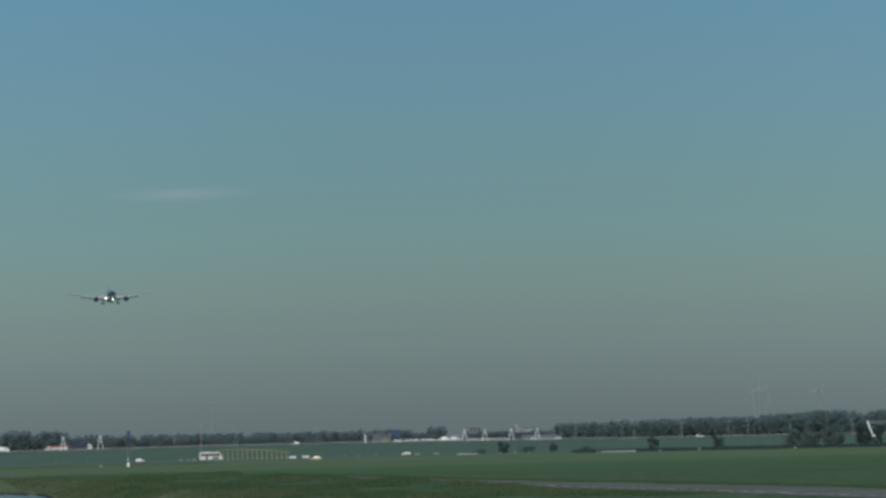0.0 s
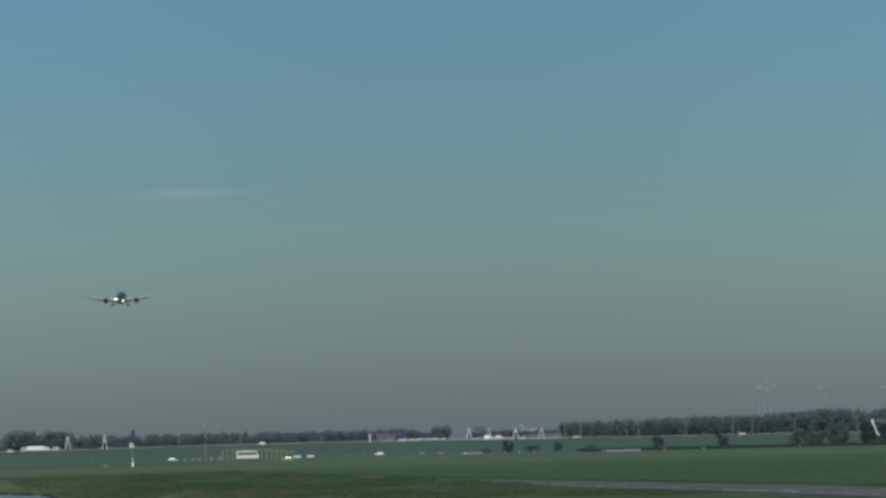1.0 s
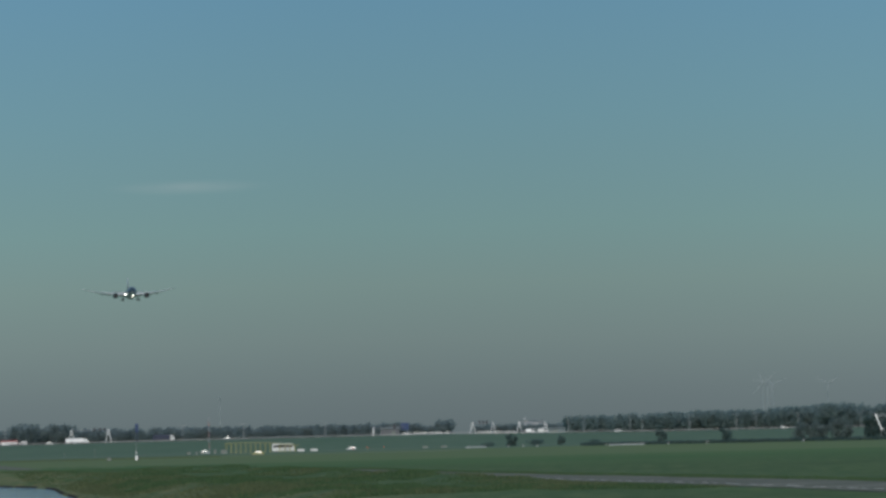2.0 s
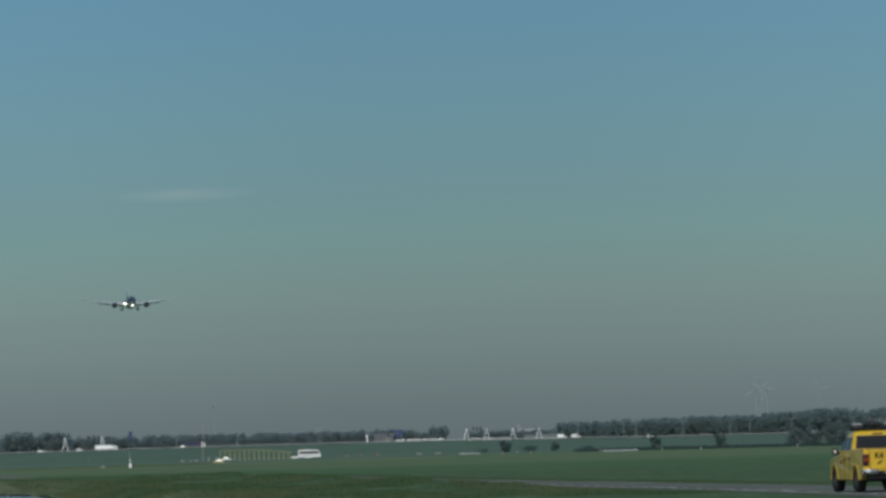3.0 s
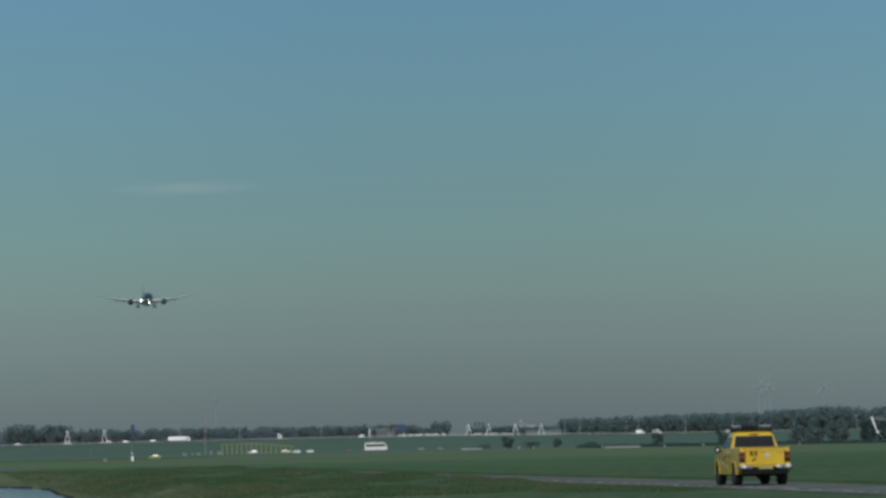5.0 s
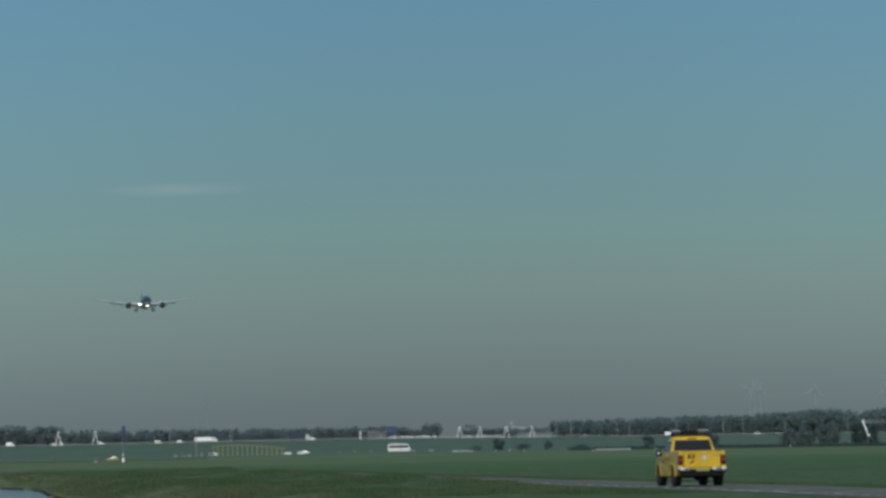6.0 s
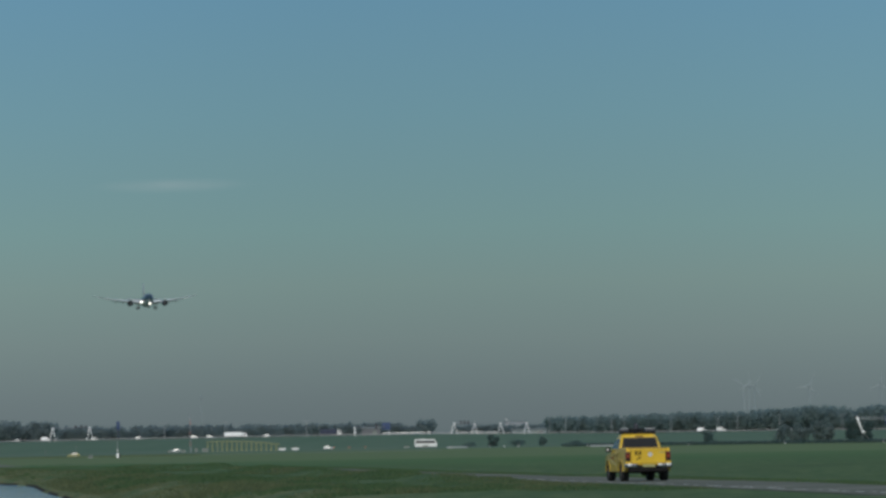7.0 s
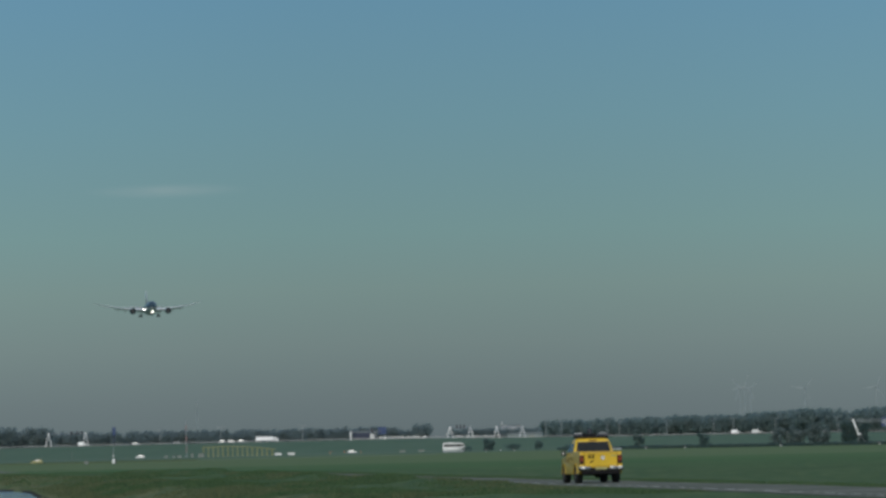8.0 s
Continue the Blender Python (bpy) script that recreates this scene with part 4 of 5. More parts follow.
def lorry(trailer, trailer_label, cab_mat, length=9.6):
    t = thing("lorry", 0, 0, 0, 0, trailer_label, "truck")
    bm = bmesh.new()
    box(bm, (0, -1.8, 2.55), (2.5, length, 2.75), 0.05)
    for k in range(7):
        for side in (-1, 1):
            box(bm, (side * 1.258, -1.8 - length / 2 + (k + 0.5) * length / 7, 2.55), (0.02, 0.06, 2.6))
    part("trailer", bm, trailer, t)
    bm = bmesh.new()
    prof = [(3.4, 0.6), (3.4, 3.1), (3.7, 3.55), (4.7, 3.3), (5.55, 2.4), (5.65, 0.5)]
    loft(bm, [[(x, y, z) for y, z in prof] for x in (-1.22, -1.15, 1.15, 1.22)])
    cab = part("cab", bm, cab_mat, t)
    bm = bmesh.new()
    loft(bm, [[(x, y + d, z) for x, y, z in ((-1.08, 5.50, 2.0), (1.08, 5.50, 2.0), (1.0, 4.98, 2.9), (-1.0, 4.98, 2.9))] for d in (0.05, 0.12)])
    part("windscreen", bm, GLASS, cab)
    for side in (-1, 1):
        bm = bmesh.new()
        box(bm, (side * 1.225, 4.6, 2.25), (0.03, 0.9, 0.7), 0.005)
        part("side_window", bm, GLASS, cab)
    bm = bmesh.new()
    box(bm, (0, -0.5, 0.95), (1.0, length + 1.5, 0.3), 0.03)
    box(bm, (0, -1.0, 0.75), (2.4, 3.0, 0.5), 0.04)
    part("chassis", bm, DARK, t)
    return t, axle_pairs(t, (-5.2, -3.9, 2.7, 4.6), 1.05, 0.5, 0.34)


def car(body_mat, label, van=False, category="car", size=1.0):
    t = thing("van" if van else "car", 0, 0, 0, 0, label, "van" if van else category)
    bm = bmesh.new()
    if van:
        prof = [(-2.5, 0.4), (-2.55, 1.0), (-2.45, 2.3), (-2.2, 2.45), (0.9, 2.42), (1.35, 2.2), (1.9, 1.35), (2.55, 1.1), (2.65, 0.5)]
    else:
        prof = [(-2.1, 0.35), (-2.18, 0.7), (-2.1, 1.0), (-1.3, 1.42), (-0.9, 1.47), (0.3, 1.45), (1.15, 0.98), (2.05, 0.80), (2.2, 0.55), (2.15, 0.32)]
    prof = [(y * size, z * size) for y, z in prof]
    loft(bm, [[(x * size * (1.0 if z < 1.05 * size else 0.86), y, z) for y, z in prof] for x in (-0.9, -0.84, 0.84, 0.9)])
    part("body", bm, body_mat, t)
    for side in (-1, 1):
        bm = bmesh.new()
        if van:
            pts = [(0.75, 1.4), (1.75, 1.4), (1.30, 2.08), (0.75, 2.08)]
        else:
            pts = [(-1.35, 1.02), (0.95, 1.02), (0.35, 1.36), (-1.0, 1.36)]
        loft(bm, [[(side * size * (xx + (0.11 if z < 1.1 or (van and z < 1.5) else 0.0)), y * size, z * size) for y, z in pts] for xx in (0.72, 0.82)])
        part("side_window", bm, GLASS, t)
    bm = bmesh.new()
    if van:
        pts = [(-0.7, 1.93, 1.42), (0.7, 1.93, 1.42), (0.68, 1.42, 2.15), (-0.68, 1.42, 2.15)]
    else:
        pts = [(-0.68, 1.12, 1.05), (0.68, 1.12, 1.05), (0.62, 0.42, 1.42), (-0.62, 0.42, 1.42)]
    loft(bm, [[(x * size, y * size + d, z * size + d * 0.6) for x, y, z in pts] for d in (-0.02, 0.03)])
    part("windscreen", bm, GLASS, t)
    ys, r = ((-1.6, 1.7), 0.34) if van else ((-1.3, 1.35), 0.31)
    axle_pairs(t, [y * size for y in ys], 0.78 * size, r * size, 0.2)
    return t


COACH, COACH_WHEELS = coach()
WHITE_LORRY, WHITE_LORRY_WHEELS = lorry(WHITE, "white box lorry driving on the highway", WHITE)
DARK_LORRY, DARK_LORRY_WHEELS = lorry(NAVY, "lorry with a dark blue trailer and white cab", OFFWHITE)
RED_LORRY, RED_LORRY_WHEELS = lorry(RED, "lorry with a red trailer and white cab", OFFWHITE)
bm = bmesh.new()
for side in (-1, 1):
    box(bm, (side * 1.275, -1.8, 1.95), (0.02, 9.2, 1.2), 0.005)
part("side_skirt", bm, OFFWHITE, RED_LORRY, "pale lower trailer panels")
# the white and the red lorry are lower box bodies
for o in WHITE_LORRY.children_recursive + RED_LORRY.children_recursive:
    if o.type == "MESH" and not o.parent.name.startswith("wheel"):
        o.data.transform(Matrix.Diagonal((1.0, 1.04, 0.78, 1.0)))
YELLOW_CAR = car(ILSYELLOW, "small yellow airport car on the inner field track", size=0.82)
PERIMETER_CARS = [car(OFFWHITE, "small white car following the coach", size=0.78), car(OFFWHITE, "small white car driving on the perimeter road", size=0.78)]
# highway traffic: start x, metres a second, van or car, paint
TRAFFIC = [
    (-273.9, 20.3, False, OFFWHITE), (-305.4, 23.5, False, WHITE), (-341.9, 24.2, False, OFFWHITE),
    (-387.6, 23.2, True, WHITE), (-378.0, 25.8, False, OFFWHITE), (-3.9, 21.6, True, WHITE),
    (1.5, 22.4, True, OFFWHITE), (46.4, 21.6, False, OFFWHITE), (140.2, 21.6, False, WHITE),
    (-209.8, -20.6, True, GREY), (-90.0, -22.0, False, GREY), (60.0, -23.0, False, OFFWHITE), (210.0, -22.0, False, DARK),
]
TRAFFIC_THINGS = []
for x0, v, van, paint in TRAFFIC:
    colour = {"white_paint": "white", "dirty_white_paint": "off-white", "grey_steel": "grey", "dark_sign": "dark"}[paint.name]
    ob = car(paint, f"{colour} {'van' if van else 'car'} driving on the highway", van)
    tagged(ob, group="highway traffic")
    TRAFFIC_THINGS.append((ob, x0, v))

# ---- highway furniture ----


def gantry(x0, x1, y0, y1, h, signs, label, spread=1.7, paint=WHITE):
    """Two white A-frames that carry a beam across the highway; signs as (how far along, width, height, material)."""
    z0, z1 = ground_z(x0, y0), ground_z(x1, y1)
    t = thing("sign_gantry", x0, y0, z0, 0, label, "sign gantry")
    ends = [Vector((0, 0, 0)), Vector((x1 - x0, y1 - y0, z1 - z0))]
    for e in ends:
        bm = bmesh.new()
        for side in (-1, 1):
            loft(bm, [[(e.x + side * spread * (1 - k) + side * 0.22 * k + dx, e.y + dy, e.z + (h - 0.3) * k - 0.2 * (1 - k)) for dx, dy in ((-0.15, -0.18), (0.15, -0.18), (0.15, 0.18), (-0.15, 0.18))] for k in (0.0, 1.0)])
        box(bm, (e.x, e.y, e.z + h - 0.1), (min(0.8, 0.3 + spread), 0.7, 0.7), 0.08)
        part("a_frame", bm, paint, t)
    top = [ends[0] + Vector((0, 0, h)), ends[1] + Vector((0, 0, h))]
    bm = bmesh.new()
    d = (top[1] - top[0]).normalized()
    for off in ((0, 0, 0.35), (0, 0, -0.35)):
        rod(bm, top[0] + Vector(off), top[1] + Vector(off), 0.09, n=6)
    steps = 14
    for k in range(steps):
        a, b = top[0].lerp(top[1], k / steps), top[0].lerp(top[1], (k + 1) / steps)
        up = 0.35 if k % 2 else -0.35
        rod(bm, a + Vector((0, 0, up)), b + Vector((0, 0, -up)), 0.05, n=5)
    part("beam", bm, GREY, t)
    for k, w, hh, m in signs:
        c = top[0].lerp(top[1], k)
        bm = bmesh.new()
        box(bm, (c.x, c.y - 0.5, c.z + 0.35), (w, 0.25, hh), 0.05)
        part("sign_panel", bm, m, t)
    return t


gantry(-220.9, -202.2, 2886, 2919, 7.6, [(0.62, 1.3, 1.5, DARK), (0.78, 1.3, 1.5, DARK), (0.90, 1.3, 1.5, DARK)], "white highway sign gantry with dark lane signals")
gantry(6.8, 18.4, 2886, 2919, 6.2, [(0.34, 1.0, 2.1, DARK), (0.52, 1.0, 2.1, DARK), (0.70, 1.0, 2.1, DARK)], "white highway gantry with three dark lane signals")
gantry(33.2, 48.4, 2886, 2919, 6.2, [(0.3, 0.6, 0.8, GREY)], "white highway gantry with an open beam")
gantry(-49.6, -30.5, 2886, 2919, 4.7, [(0.62, 1.3, 2.8, DARK), (0.92, 4.6, 4.2, BLUE)], "slim highway gantry with dark and blue panels", 0.20)


def road_gantry():
    """A leaning white mast, its shaded head a dark block, that carries a long beam and a direction sign."""
    x, y, h = 117.3, 1440, 7.3
    t = thing("sign_gantry", x, y, ground_z(x, y), 0, "white road gantry with leaning masts and a blue sign", "sign gantry")
    for dx, dy, lean in ((0.0, 0.0, 1.0), (19.5, 6.0, -1.0)):
        bm = bmesh.new()
        rings = []
        for k in (0.0, 0.25, 0.5, 0.75, 1.0):
            w = 0.13 + 0.12 * k
            cx = dx + lean * 1.65 * (1 - k)
            rings.append([(cx + a * w, dy + b * 0.28, 2.9 + (h - 2.9) * k) for a, b in ((-1, -1), (1, -1), (1, 1), (-1, 1))])
        loft(bm, rings)
        leg = part("leaning_mast", bm, WHITE, t)
        # Dark block at the mast head stands in for its shaded side.
        bm = bmesh.new()
        box(bm, (dx - 0.32 * lean, dy, h - 0.05), (0.55, 0.6, 0.62), 0.08)
        part("cap", bm, DARK, leg, "dark block for the mast's shaded side")
        bm = bmesh.new()
        box(bm, (dx + lean * 1.75, dy - 0.1, 3.0), (0.85, 0.7, 0.42), 0.1)
        part("bracket", bm, WHITE, leg)
        for foot in (1.55, 4.3):
            bm = bmesh.new()
            rod(bm, (dx + lean * 1.65, dy, 3.0), (dx + lean * foot, dy - 0.4, -0.2), 0.06, 0.05, 8)
            box(bm, (dx + lean * foot, dy - 0.4, 0.55), (0.42, 0.42, 0.5), 0.08)
            part("strut", bm, CLAD, leg)
    a, b = Vector((0.3, 0, h - 0.5)), Vector((19.2, 6.0, h - 0.5))
    bm = bmesh.new()
    for off in (0.30, -0.30):
        rod(bm, a + Vector((0, 0, off)), b + Vector((0, 0, off)), 0.07, n=6)
    for k in range(18):
        p, q = a.lerp(b, k / 18), a.lerp(b, (k + 1) / 18)
        up = Vector((0, 0, 0.30 if k % 2 else -0.30))
        rod(bm, p + up, q - up, 0.045, n=5)
    part("beam", bm, CLAD, t)
    bm = bmesh.new()
    box(bm, (11.2, 3.1, h - 1.0), (5.6, 0.2, 2.6), 0.05)
    sign = part("sign_panel", bm, BLUE, t, "blue direction sign")
    bm = bmesh.new()
    for z, w in ((h - 0.4, 3.6), (h - 1.1, 4.4), (h - 1.7, 2.8)):
        box(bm, (10.8, 2.99, z), (w, 0.012, 0.22))
    part("lettering_bars", bm, OFFWHITE, sign, "white illegible lettering bars")


road_gantry()


def street_lamp(x, y, h):
    t = thing("street_lamp", x, y, ground_z(x, y), 0, "tall grey highway lamp post with twin arms", "street lamp", "highway lamps")
    bm = bmesh.new()
    rod(bm, (0, 0, -0.2), (0, 0, h), 0.16, 0.09, 8)
    part("pole", bm, POST, t)
    for side in (-1, 1):
        bm = bmesh.new()
        rod(bm, (0, 0, h - 0.1), (side * 1.3, 0, h + 0.25), 0.06, 0.05, 6)
        arm = part("arm", bm, POST, t)
        bm = bmesh.new()
        box(bm, (side * 1.7, 0, h + 0.25), (0.9, 0.3, 0.16), 0.05)
        part("lamp_head", bm, POST, arm)
    return t


first = street_lamp(61.9, 2926, 8.8)
for x in (70.9, 97.3, 104.4, 131.5, 158.5, 169.8, 194.0, 230.0, -125.0, -160.0, -78.0, -262.0):
    copy_thing(first, pose(x, 2926, ground_z(x, 2926)))


def guard_rail():
    t = thing("guard_rail", 0, 2884, 0, 0, "grey steel guard rail along the highway", "guard rail")
    bm = bmesh.new()
    xs = list(range(-420, 421, 20))
    rings = [[(x, dy, highway_z(x) + dz) for dy, dz in ((0, 0.5), (0.08, 0.5), (0.08, 0.8), (0, 0.8))] for x in xs]
    loft(bm, rings)
    part("rail", bm, GREY, t)
    bm = bmesh.new()
    for x in range(-420, 421, 4):
        box(bm, (x, 0.14, highway_z(x) + 0.35), (0.1, 0.1, 1.0))
    tagged(part("posts", bm, GREY, t), kind="stuff")


guard_rail()


def pylon_sign():
    x, y = -187.8, 2950
    t = thing("pylon_sign", x, y, ground_z(x, y), 0, "tall dark blue roadside pylon sign", "pylon sign")
    h = 13.7 - ground_z(x, y)
    bm = bmesh.new()
    rod(bm, (0, 0, -0.3), (0, 0, h), 0.35, 0.30, 10)
    part("post", bm, NAVY, t)
    bm = bmesh.new()
    box(bm, (0, -0.2, h - 2.4), (1.9, 0.8, 4.8), 0.12)
    part("panel", bm, BLUE, t)


pylon_sign()


def hall(x, y, w, d, h, label, stack=None, skin=CLAD):
    t = thing("hall", x, y, ground_z(x, y), 0, label, "warehouse")
    bm = bmesh.new()
    box(bm, (0, 0, h / 2 - 0.2), (w, d, h + 0.4))
    wall = part("wall", bm, skin, t)
    bm = bmesh.new()
    loft(bm, [[(xx, yy, zz) for yy, zz in ((-d / 2 - 0.3, h), (d / 2 + 0.3, h), (0, h + 0.9))] for xx in (-w / 2 - 0.3, w / 2 + 0.3)])
    part("roof", bm, WEATHERED, t)
    bm = bmesh.new()
    box(bm, (w * 0.2, -d / 2 - 0.02, h * 0.35), (min(3.0, w * 0.2), 0.1, h * 0.7))
    part("roller_door", bm, WEATHERED, wall)
    if stack:
        bm = bmesh.new()
        box(bm, (stack, 0, h + 1.2), (1.3, 1.4, 2.6), 0.05)
        part("stack", bm, CLAD, t)


hall(44.5, 3110, 12.0, 16, 8.2, "pale low industrial hall behind the highway", -5.4)
hall(50.5, 2962, 20.0, 12, 2.2, "long low pale turquoise shed beside the wood", None, SHED)

WAREHOUSE = material("mauve_grey_cladding", (0.098, 0.108, 0.116), 0.7, vary=0.12, scale=0.2, fine=3)
hall(-41.3, 2962, 10.8, 12, 3.9, "long low mauve-grey shed behind the highway", None, WAREHOUSE)

# a row of parked cars beyond the carriageway
parked = car(CLAD, "pale car parked in a row beyond the highway")
tagged(parked, group="parked cars")
spots = [-33.0 + 3.1 * k for k in range(9)] + [10.5 + 3.2 * k for k in range(7)]
parked.matrix_basis = pose(spots[0], 2945, ground_z(spots[0], 2945) - 0.02, 0, 0, 90)
for k, x in enumerate(spots[1:]):
    y = 2945 + (k * 7 % 5) * 0.4
    copy_thing(parked, pose(x, y, ground_z(x, y) - 0.02, 0, 0, 90 if k % 3 else -90))

# ---- airfield installations ----


def antenna_array():
    """Yellow antenna stands in a row, lower towards one end, joined by a rail."""
    count = 15
    g = "yellow antenna stands"
    for k in range(count):
        x, y = -86.2 + k * 1.86, 1868.0 - 2.0 * k
        h = 3.75 - 0.0125 * (k - 3.5) ** 2
        t = thing("antenna_stand", x, y, ground_z(x, y), 0, "yellow steel antenna stand in the field", "antenna stand", g)
        bm = bmesh.new()
        for side in (-0.16, 0.16):
            rod(bm, (side, 0.2, -0.1), (side, 0, h), 0.115, 0.10, 6)
        box(bm, (0, 0.1, 0.1), (0.7, 0.9, 0.25), 0.03)
        part("post", bm, ILSYELLOW, t)
        bm = bmesh.new()
        rod(bm, (0, 0.9, h - 0.1), (0, -1.5, h - 0.15), 0.08, n=6)
        box(bm, (0.45, 0, h - 0.1), (1.9, 0.2, 0.22), 0.03)
        for j in range(5):
            w = 0.75 - 0.1 * j
            rod(bm, (-w, 0.7 - 0.45 * j, h - 0.1), (w, 0.7 - 0.45 * j, h - 0.1), 0.03, n=5)
        part("antenna", bm, ILSYELLOW, t)


antenna_array()


def banded_mast():
    x, y = -90.2, 1822
    t = thing("lattice_mast", x, y, ground_z(x, y), 0, "red and white banded lattice mast", "mast")
    h, bands = 13.6, 7
    for k in range(bands):
        z0, z1 = h * k / bands, h * (k + 1) / bands
        bm = bmesh.new()
        r0, r1 = 0.36 - 0.14 * k / bands, 0.36 - 0.14 * (k + 1) / bands
        legs = [(math.cos(a), math.sin(a)) for a in (0.5, 2.07, 3.64, 5.21)]
        for i in range(4):
            a, b = legs[i], legs[(i + 1) % 4]
            rod(bm, (a[0] * r0, a[1] * r0, z0), (a[0] * r1, a[1] * r1, z1), 0.024, n=5)
            rod(bm, (a[0] * r0, a[1] * r0, z0), (b[0] * r1, b[1] * r1, z1), 0.013, n=4)
            rod(bm, (b[0] * r0, b[1] * r0, z0), (a[0] * r1, a[1] * r1, z1), 0.013, n=4)
        part("mast_section", bm, REDBAND if k % 2 else CLAD, t, "red section" if k % 2 else "white section")


banded_mast()


def radio_mast():
    x, y = -215.8, 4560
    t = thing("radio_mast", x, y, ground_z(x, y), 0, "slender pale radio mast on the horizon", "mast")
    h = 40.5 - ground_z(x, y)
    bm = bmesh.new()
    for a in (0.3, 2.4, 4.5):
        rod(bm, (math.cos(a) * 1.0, math.sin(a) * 1.0, -0.5), (math.cos(a) * 0.35, math.sin(a) * 0.35, h), 0.16, 0.12, 5)
    for k in range(14):
        z0, z1 = h * k / 14, h * (k + 1) / 14
        for j, a in enumerate((0.3, 2.4, 4.5)):
            b = (0.3, 2.4, 4.5)[(j + 1) % 3]
            q0, q1 = 1.0 - 0.65 * k / 14, 1.0 - 0.65 * (k + 1) / 14
            rod(bm, (math.cos(a) * q0, math.sin(a) * q0, z0), (math.cos(b) * q1, math.sin(b) * q1, z1), 0.09, n=4)
    part("lattice", bm, MAST, t)
    bm = bmesh.new()
    rod(bm, (0, 0, h - 0.5), (0, 0, h + 1.2), 1.1, n=10)
    part("aerial_drum", bm, MAST, t)


radio_mast()


def cabinet(x, y, w, d, h, mat, label):
    t = thing("equipment_cabinet", x, y, ground_z(x, y), 0, label, "equipment cabinet")
    bm = bmesh.new()
    box(bm, (0, 0, h / 2 + 0.05), (w, d, h), 0.04)
    part("housing", bm, mat, t)
    bm = bmesh.new()
    box(bm, (0, 0, 0.03), (w + 0.2, d + 0.2, 0.14))
    part("plinth", bm, FARROAD, t)
    bm = bmesh.new()
    box(bm, (0, 0, h + 0.08), (w + 0.12, d + 0.12, 0.08), 0.02)
    part("lid", bm, WEATHERED, t)


for x, y, w, h, m, label in (
        (-58.0, 1840, 2.5, 0.8, OFFWHITE, "low white equipment cabinet in the grass"),
        (-53.2, 1838, 2.5, 0.8, OFFWHITE, "low white equipment cabinet in the grass"),
        (-13.0, 1838, 2.1, 0.6, WEATHERED, "low grey equipment cabinet in the grass"),
        (-6.2, 1838, 2.1, 0.65, WEATHERED, "low grey equipment cabinet in the grass"),
        (-97.2, 1815, 1.3, 0.8, WEATHERED, "grey cabinet beside the banded mast"),
        (-94.4, 1815, 0.9, 0.7, WEATHERED, "grey cabinet beside the banded mast"),
        (-92.0, 1808, 1.5, 0.8, WEATHERED, "grey cabinet at the foot of the mast"),
        (-87.4, 1806, 0.9, 1.5, WEATHERED, "upright grey cabinet beside the mast"),
        (-84.2, 1806, 2.2, 1.3, WEATHERED, "grey equipment shelter beside antenna stands"),
        (-94.7, 1368, 1.0, 0.75, WEATHERED, "small grey cabinet in the grass")):
    cabinet(x, y, w, 1.0, h, m, label)


def wind_sensor():
    x, y = -86.9, 1362
    t = thing("wind_sensor", x, y, ground_z(x, y), 0, "white sensor post with a boxy white base", "sensor mast")
    bm = bmesh.new()
    box(bm, (-0.05, 0, 0.60), (0.62, 0.6, 1.2), 0.05)
    part("base", bm, WHITE, t)
    bm = bmesh.new()
    box(bm, (0.45, 0, 0.55), (0.34, 0.62, 1.1), 0.05)
    part("side_box", bm, BLACK, t)
    bm = bmesh.new()
    rod(bm, (-0.1, 0, 1.4), (-0.1, 0, 4.6), 0.06, 0.04)
    part("pole", bm, GREY, t)
    bm = bmesh.new()
    box(bm, (-0.1, 0, 2.0), (0.42, 0.3, 0.42), 0.05)
    part("sensor_box", bm, OFFWHITE, t)


wind_sensor()


def field_lamp(x, y, mat):
    t = thing("field_light", x, y, ground_z(x, y), 0, "small red obstruction light on a short post", "field light", "field lights")
    bm = bmesh.new()
    rod(bm, (0, 0, -0.05), (0, 0, 0.55), 0.08, n=8)
    part("stem", bm, ILSYELLOW, t)
    bm = bmesh.new()
    ball(bm, (0, 0, 0.66), 0.15, 2)
    part("lens", bm, mat, t)


for x, y, h in ((-108.0, 1500, 3.0), (-117.0, 1500, 2.0), (-66.0, 1490, 2.2)):
    t = thing("marker_pole", x, y, ground_z(x, y), 0, "thin grey pole standing in the grass", "pole", "thin poles")
    bm = bmesh.new()
    rod(bm, (0, 0, -0.1), (0, 0, h), 0.06, 0.05, 8)
    part("shaft", bm, WEATHERED, t)
    bm = bmesh.new()
    box(bm, (0, 0, h), (0.3, 0.25, 0.3), 0.03)
    part("head", bm, WEATHERED, t)
for x in (-39.1, -33.9, -28.0):
    field_lamp(x, 1838, REDGLOW)


def bollard(x, y):
    t = thing("marker_post", x, y, ground_z(x, y), 0, "short white marker post at the field edge", "marker post", "marker posts")
    bm = bmesh.new()
    box(bm, (0, 0, 0.32), (0.20, 0.10, 0.7), 0.03)
    part("board", bm, OFFWHITE, t)
    bm = bmesh.new()
    box(bm, (0, -0.053, 0.50), (0.14, 0.01, 0.10))
    part("reflector", bm, REDLENS, t)
    return t


post = bollard(2.6, 1690)
for x, y in ((15.6, 1680), (20.3, 1670), (24.6, 1650), (44.8, 1575), (62.5, 1535), (73.0, 1510), (97.5, 1450), (121.3, 1400)):
    copy_thing(post, pose(x, y, ground_z(x, y)))

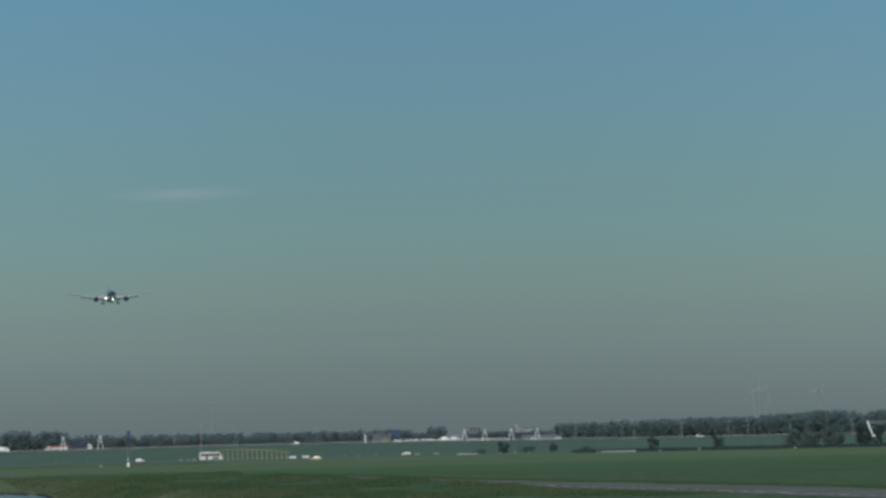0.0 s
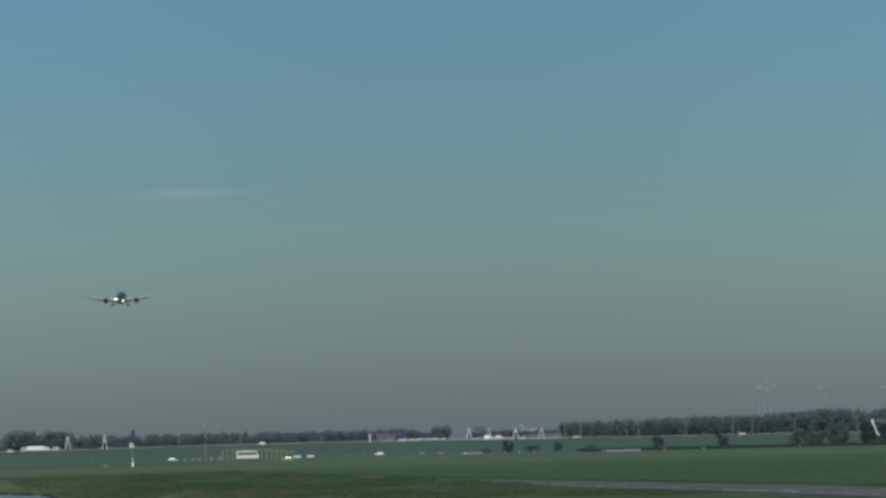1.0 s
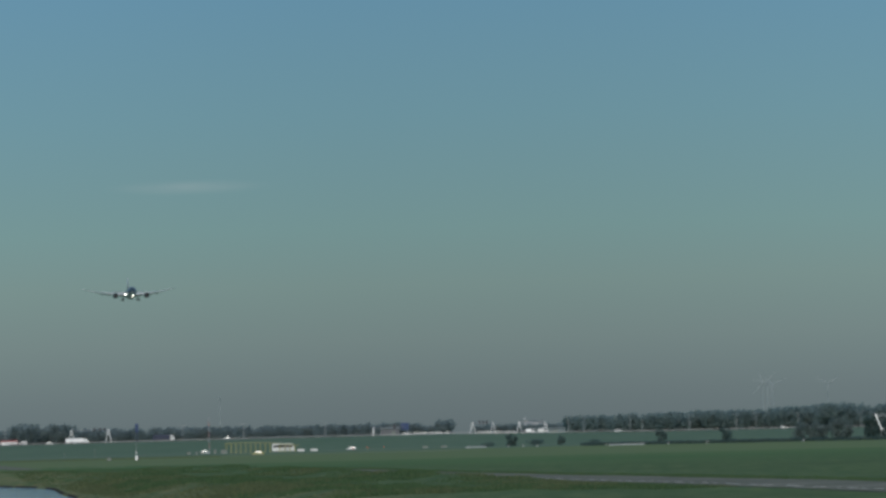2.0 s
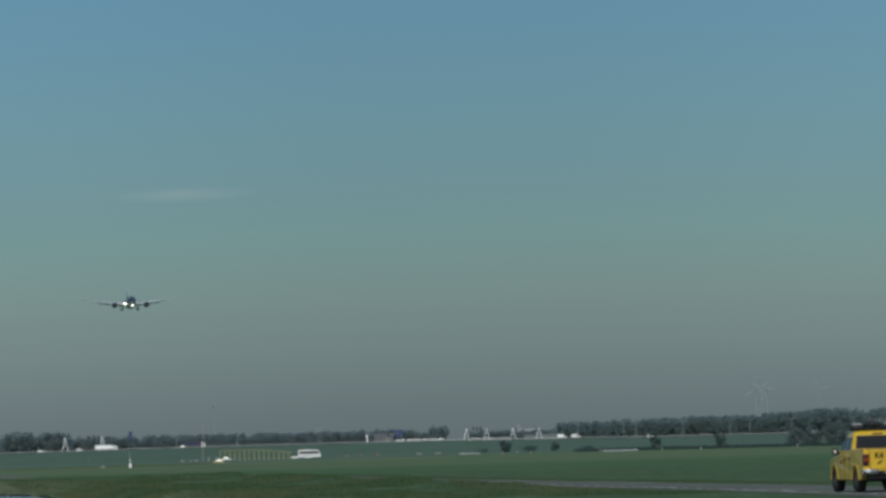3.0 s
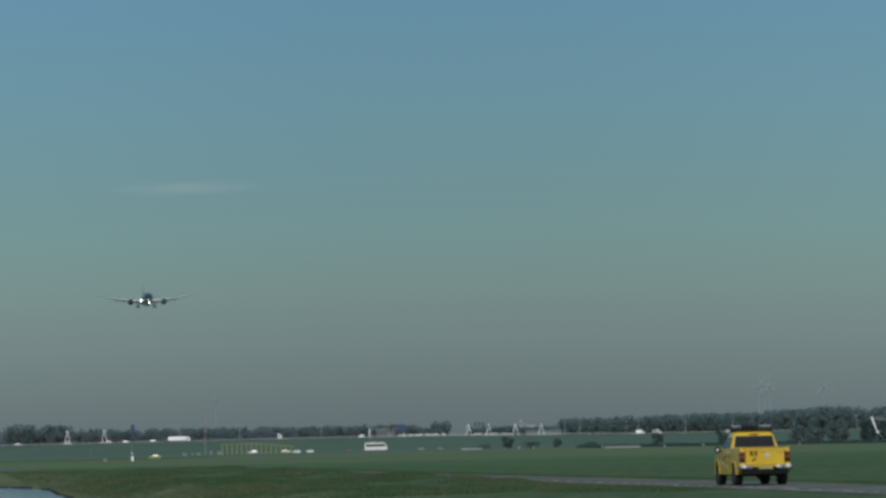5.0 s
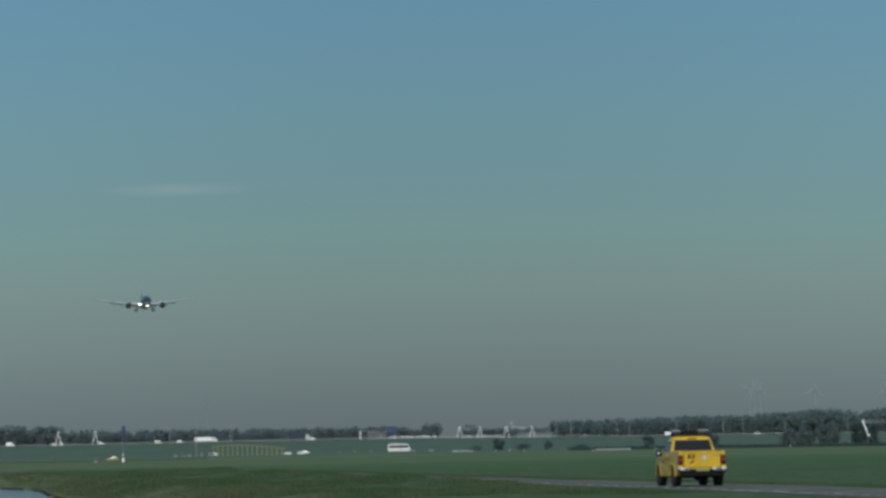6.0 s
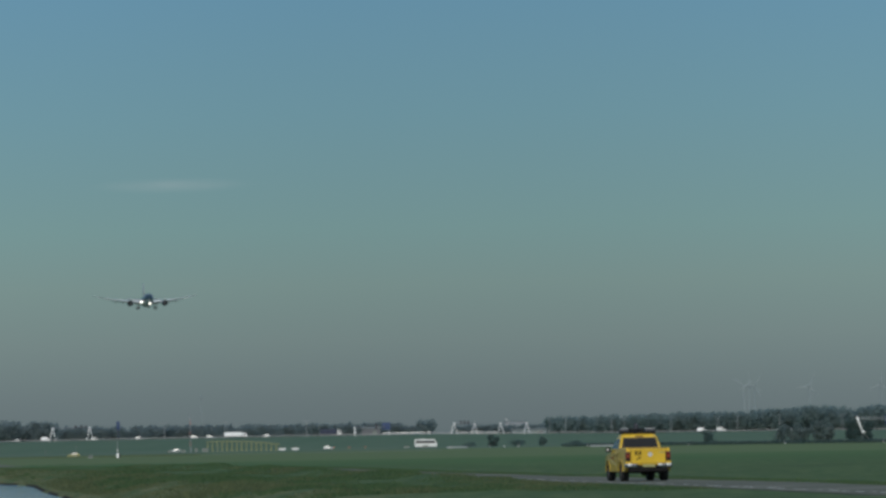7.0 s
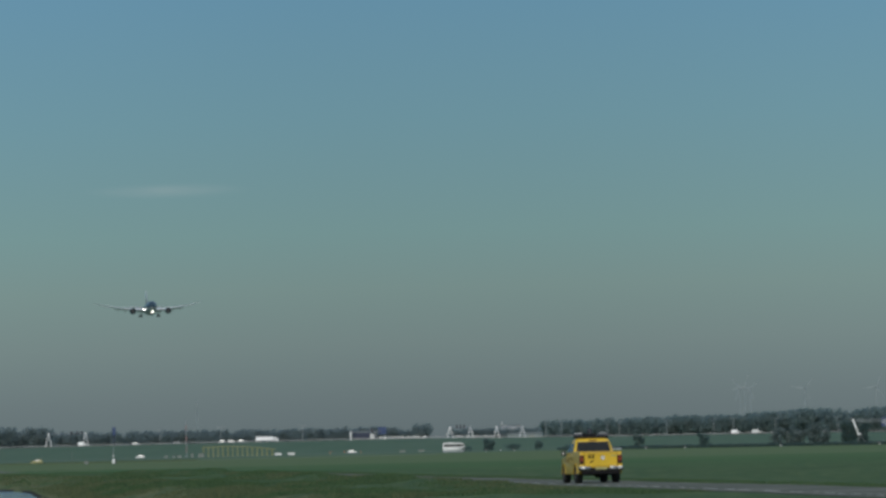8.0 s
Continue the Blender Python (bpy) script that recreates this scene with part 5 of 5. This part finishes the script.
for x, y, w, label in ((5.0, 1720, 7.4, "low pale concrete edging slab in the grass"), (50.6, 1548, 11.5, "long low pale concrete edging in the grass")):
    t = thing("concrete_slab", x, y, ground_z(x, y), 0, label, "concrete slab")
    for k in range(int(w / 1.8)):
        bm = bmesh.new()
        box(bm, (-w / 2 + (k + 0.5) * 1.8, 0, 0.16), (1.72, 0.6, 0.5), 0.05)
        part("block", bm, CLAD, t)

# ---- wind turbines on the horizon ----


def turbine(x, hub, blade, label):
    y = 4600
    t = thing("wind_turbine", x, y, ground_z(x, y), 0, label, "wind turbine", "wind turbines")
    z = hub - ground_z(x, y)
    bm = bmesh.new()
    rod(bm, (0, 0, -0.5), (0, 0, z), 0.75, 0.4, 14)
    part("tower", bm, MAST, t)
    bm = bmesh.new()
    box(bm, (0, 0.4, z + 0.1), (1.2, 3.2, 1.2), 0.25)
    part("nacelle", bm, MAST, t)
    rotor = new("rotor")
    rotor.parent = t
    rotor.matrix_basis = pose(0, -1.7, z + 0.1)
    bm = bmesh.new()
    ball(bm, (0, 0, 0), 0.65, 2)
    part("hub", bm, MAST, rotor)
    for k in range(3):
        bm = bmesh.new()
        a = k * math.tau / 3
        rings = []
        for f, c in ((0.03, 0.45), (0.18, 1.1), (0.6, 0.7), (1.0, 0.2)):
            rings.append([(dx * c * 0.7, dy * c * 0.3, f * blade) for dx, dy in ((-0.6, 0), (-0.1, -0.5), (0.7, 0), (-0.1, 0.5))])
        loft(bm, rings)
        bmesh.ops.rotate(bm, verts=bm.verts[:], cent=(0, 0, 0), matrix=Matrix.Rotation(a, 3, "Y"))
        part("blade", bm, MAST, rotor)
    return rotor, z


TURBINES = [(turbine(x, hub, 12.5, "pale three-bladed wind turbine on the hazy horizon"), start)
            for x, hub, start in ((332.5, 40.0, 27), (273.6, 41.3, 70), (278.0, 42.7, 5), (283.0, 40.6, 35), (397.0, 40.2, 12))]


# ---- movement ----


def drive(ob, x0, speed, y, turn, ground=None):
    """A straight run across the view at an even speed, on its road."""
    rows = []
    for t in (0.0, 1.0, 2.0, 3.0, 4.0, 5.0, 6.0, 7.0, 8.0):
        x = x0 + speed * t
        z = ground(x) if ground else ground_z(x, y) + 0.055
        rows.append((t, pose(x, y, z, 0, 0, turn)))
    walk(ob, rows)


def spin(wheels, speed):
    """Turns wheels as they roll, in steps of a thirtieth of a second."""
    for wheel, x, y, r in wheels:
        walk(wheel, [(k / 30, pose(x, y, r, -math.degrees(speed * k / 30 / r))) for k in range(241)])


def motions():
    # the pickup drives away along the service road
    rows = []
    for t in (0.0, 1.0, 2.0, 3.0, 4.0, 5.0, 6.0, 7.0, 8.0):
        y = 126.55 + 12.0 * t
        x = y * (17.96 - 1.418 * t) / (133.85 + 10.93 * t)
        rows.append((t, pose(x, y, 0.032 + near_rise(y), 0, 0, 7.6)))
    walk(TRUCK, rows)
    spin(TRUCK_WHEELS, 12.1)
    # the airliner comes down its glide path, nose a little up
    rows = []
    for t in (0.0, 2.0, 4.0, 6.0, 8.0):
        k = t / 8.0
        rows.append((t, pose(-221.0 + 63.4 * k, 3320 - 512 * k, 102.8 - 24.5 * k, 1.5, 0, 187.0)))
    walk(PLANE, rows)
    # traffic on the perimeter road and the inner track
    drive(COACH, -88.0, 11.7, 1848, -90)
    spin(COACH_WHEELS, 11.7)
    drive(PERIMETER_CARS[0], -113.7, 10.3, 1848, -90)
    drive(PERIMETER_CARS[1], -17.1, -11.44, 1852, 90)
    drive(YELLOW_CAR, -40.0, -9.63, 1482, 90)
    # traffic on the highway
    deck = lambda x: highway_z(x) + 0.035
    drive(WHITE_LORRY, -258.0, 20.15, 2893, -90, deck)
    spin(WHITE_LORRY_WHEELS, 20.15)
    drive(DARK_LORRY, -210.7, 21.1, 2893, -90, deck)
    spin(DARK_LORRY_WHEELS, 21.1)
    drive(RED_LORRY, -226.8, -16.8, 2911, 90, deck)
    spin(RED_LORRY_WHEELS, 16.8)
    for ob, x0, v in TRAFFIC_THINGS:
        drive(ob, x0, v, 2889.5 if v > 0 else 2914, -90 if v > 0 else 90, deck)
    # rotors of the wind turbines
    for (rotor, z), start in TURBINES:
        walk(rotor, [(t, pose(0, -1.7, z + 0.1, 0, start + 16.5 * t, 0)) for t in (0.0, 2.0, 4.0, 6.0, 8.0)])


motions()
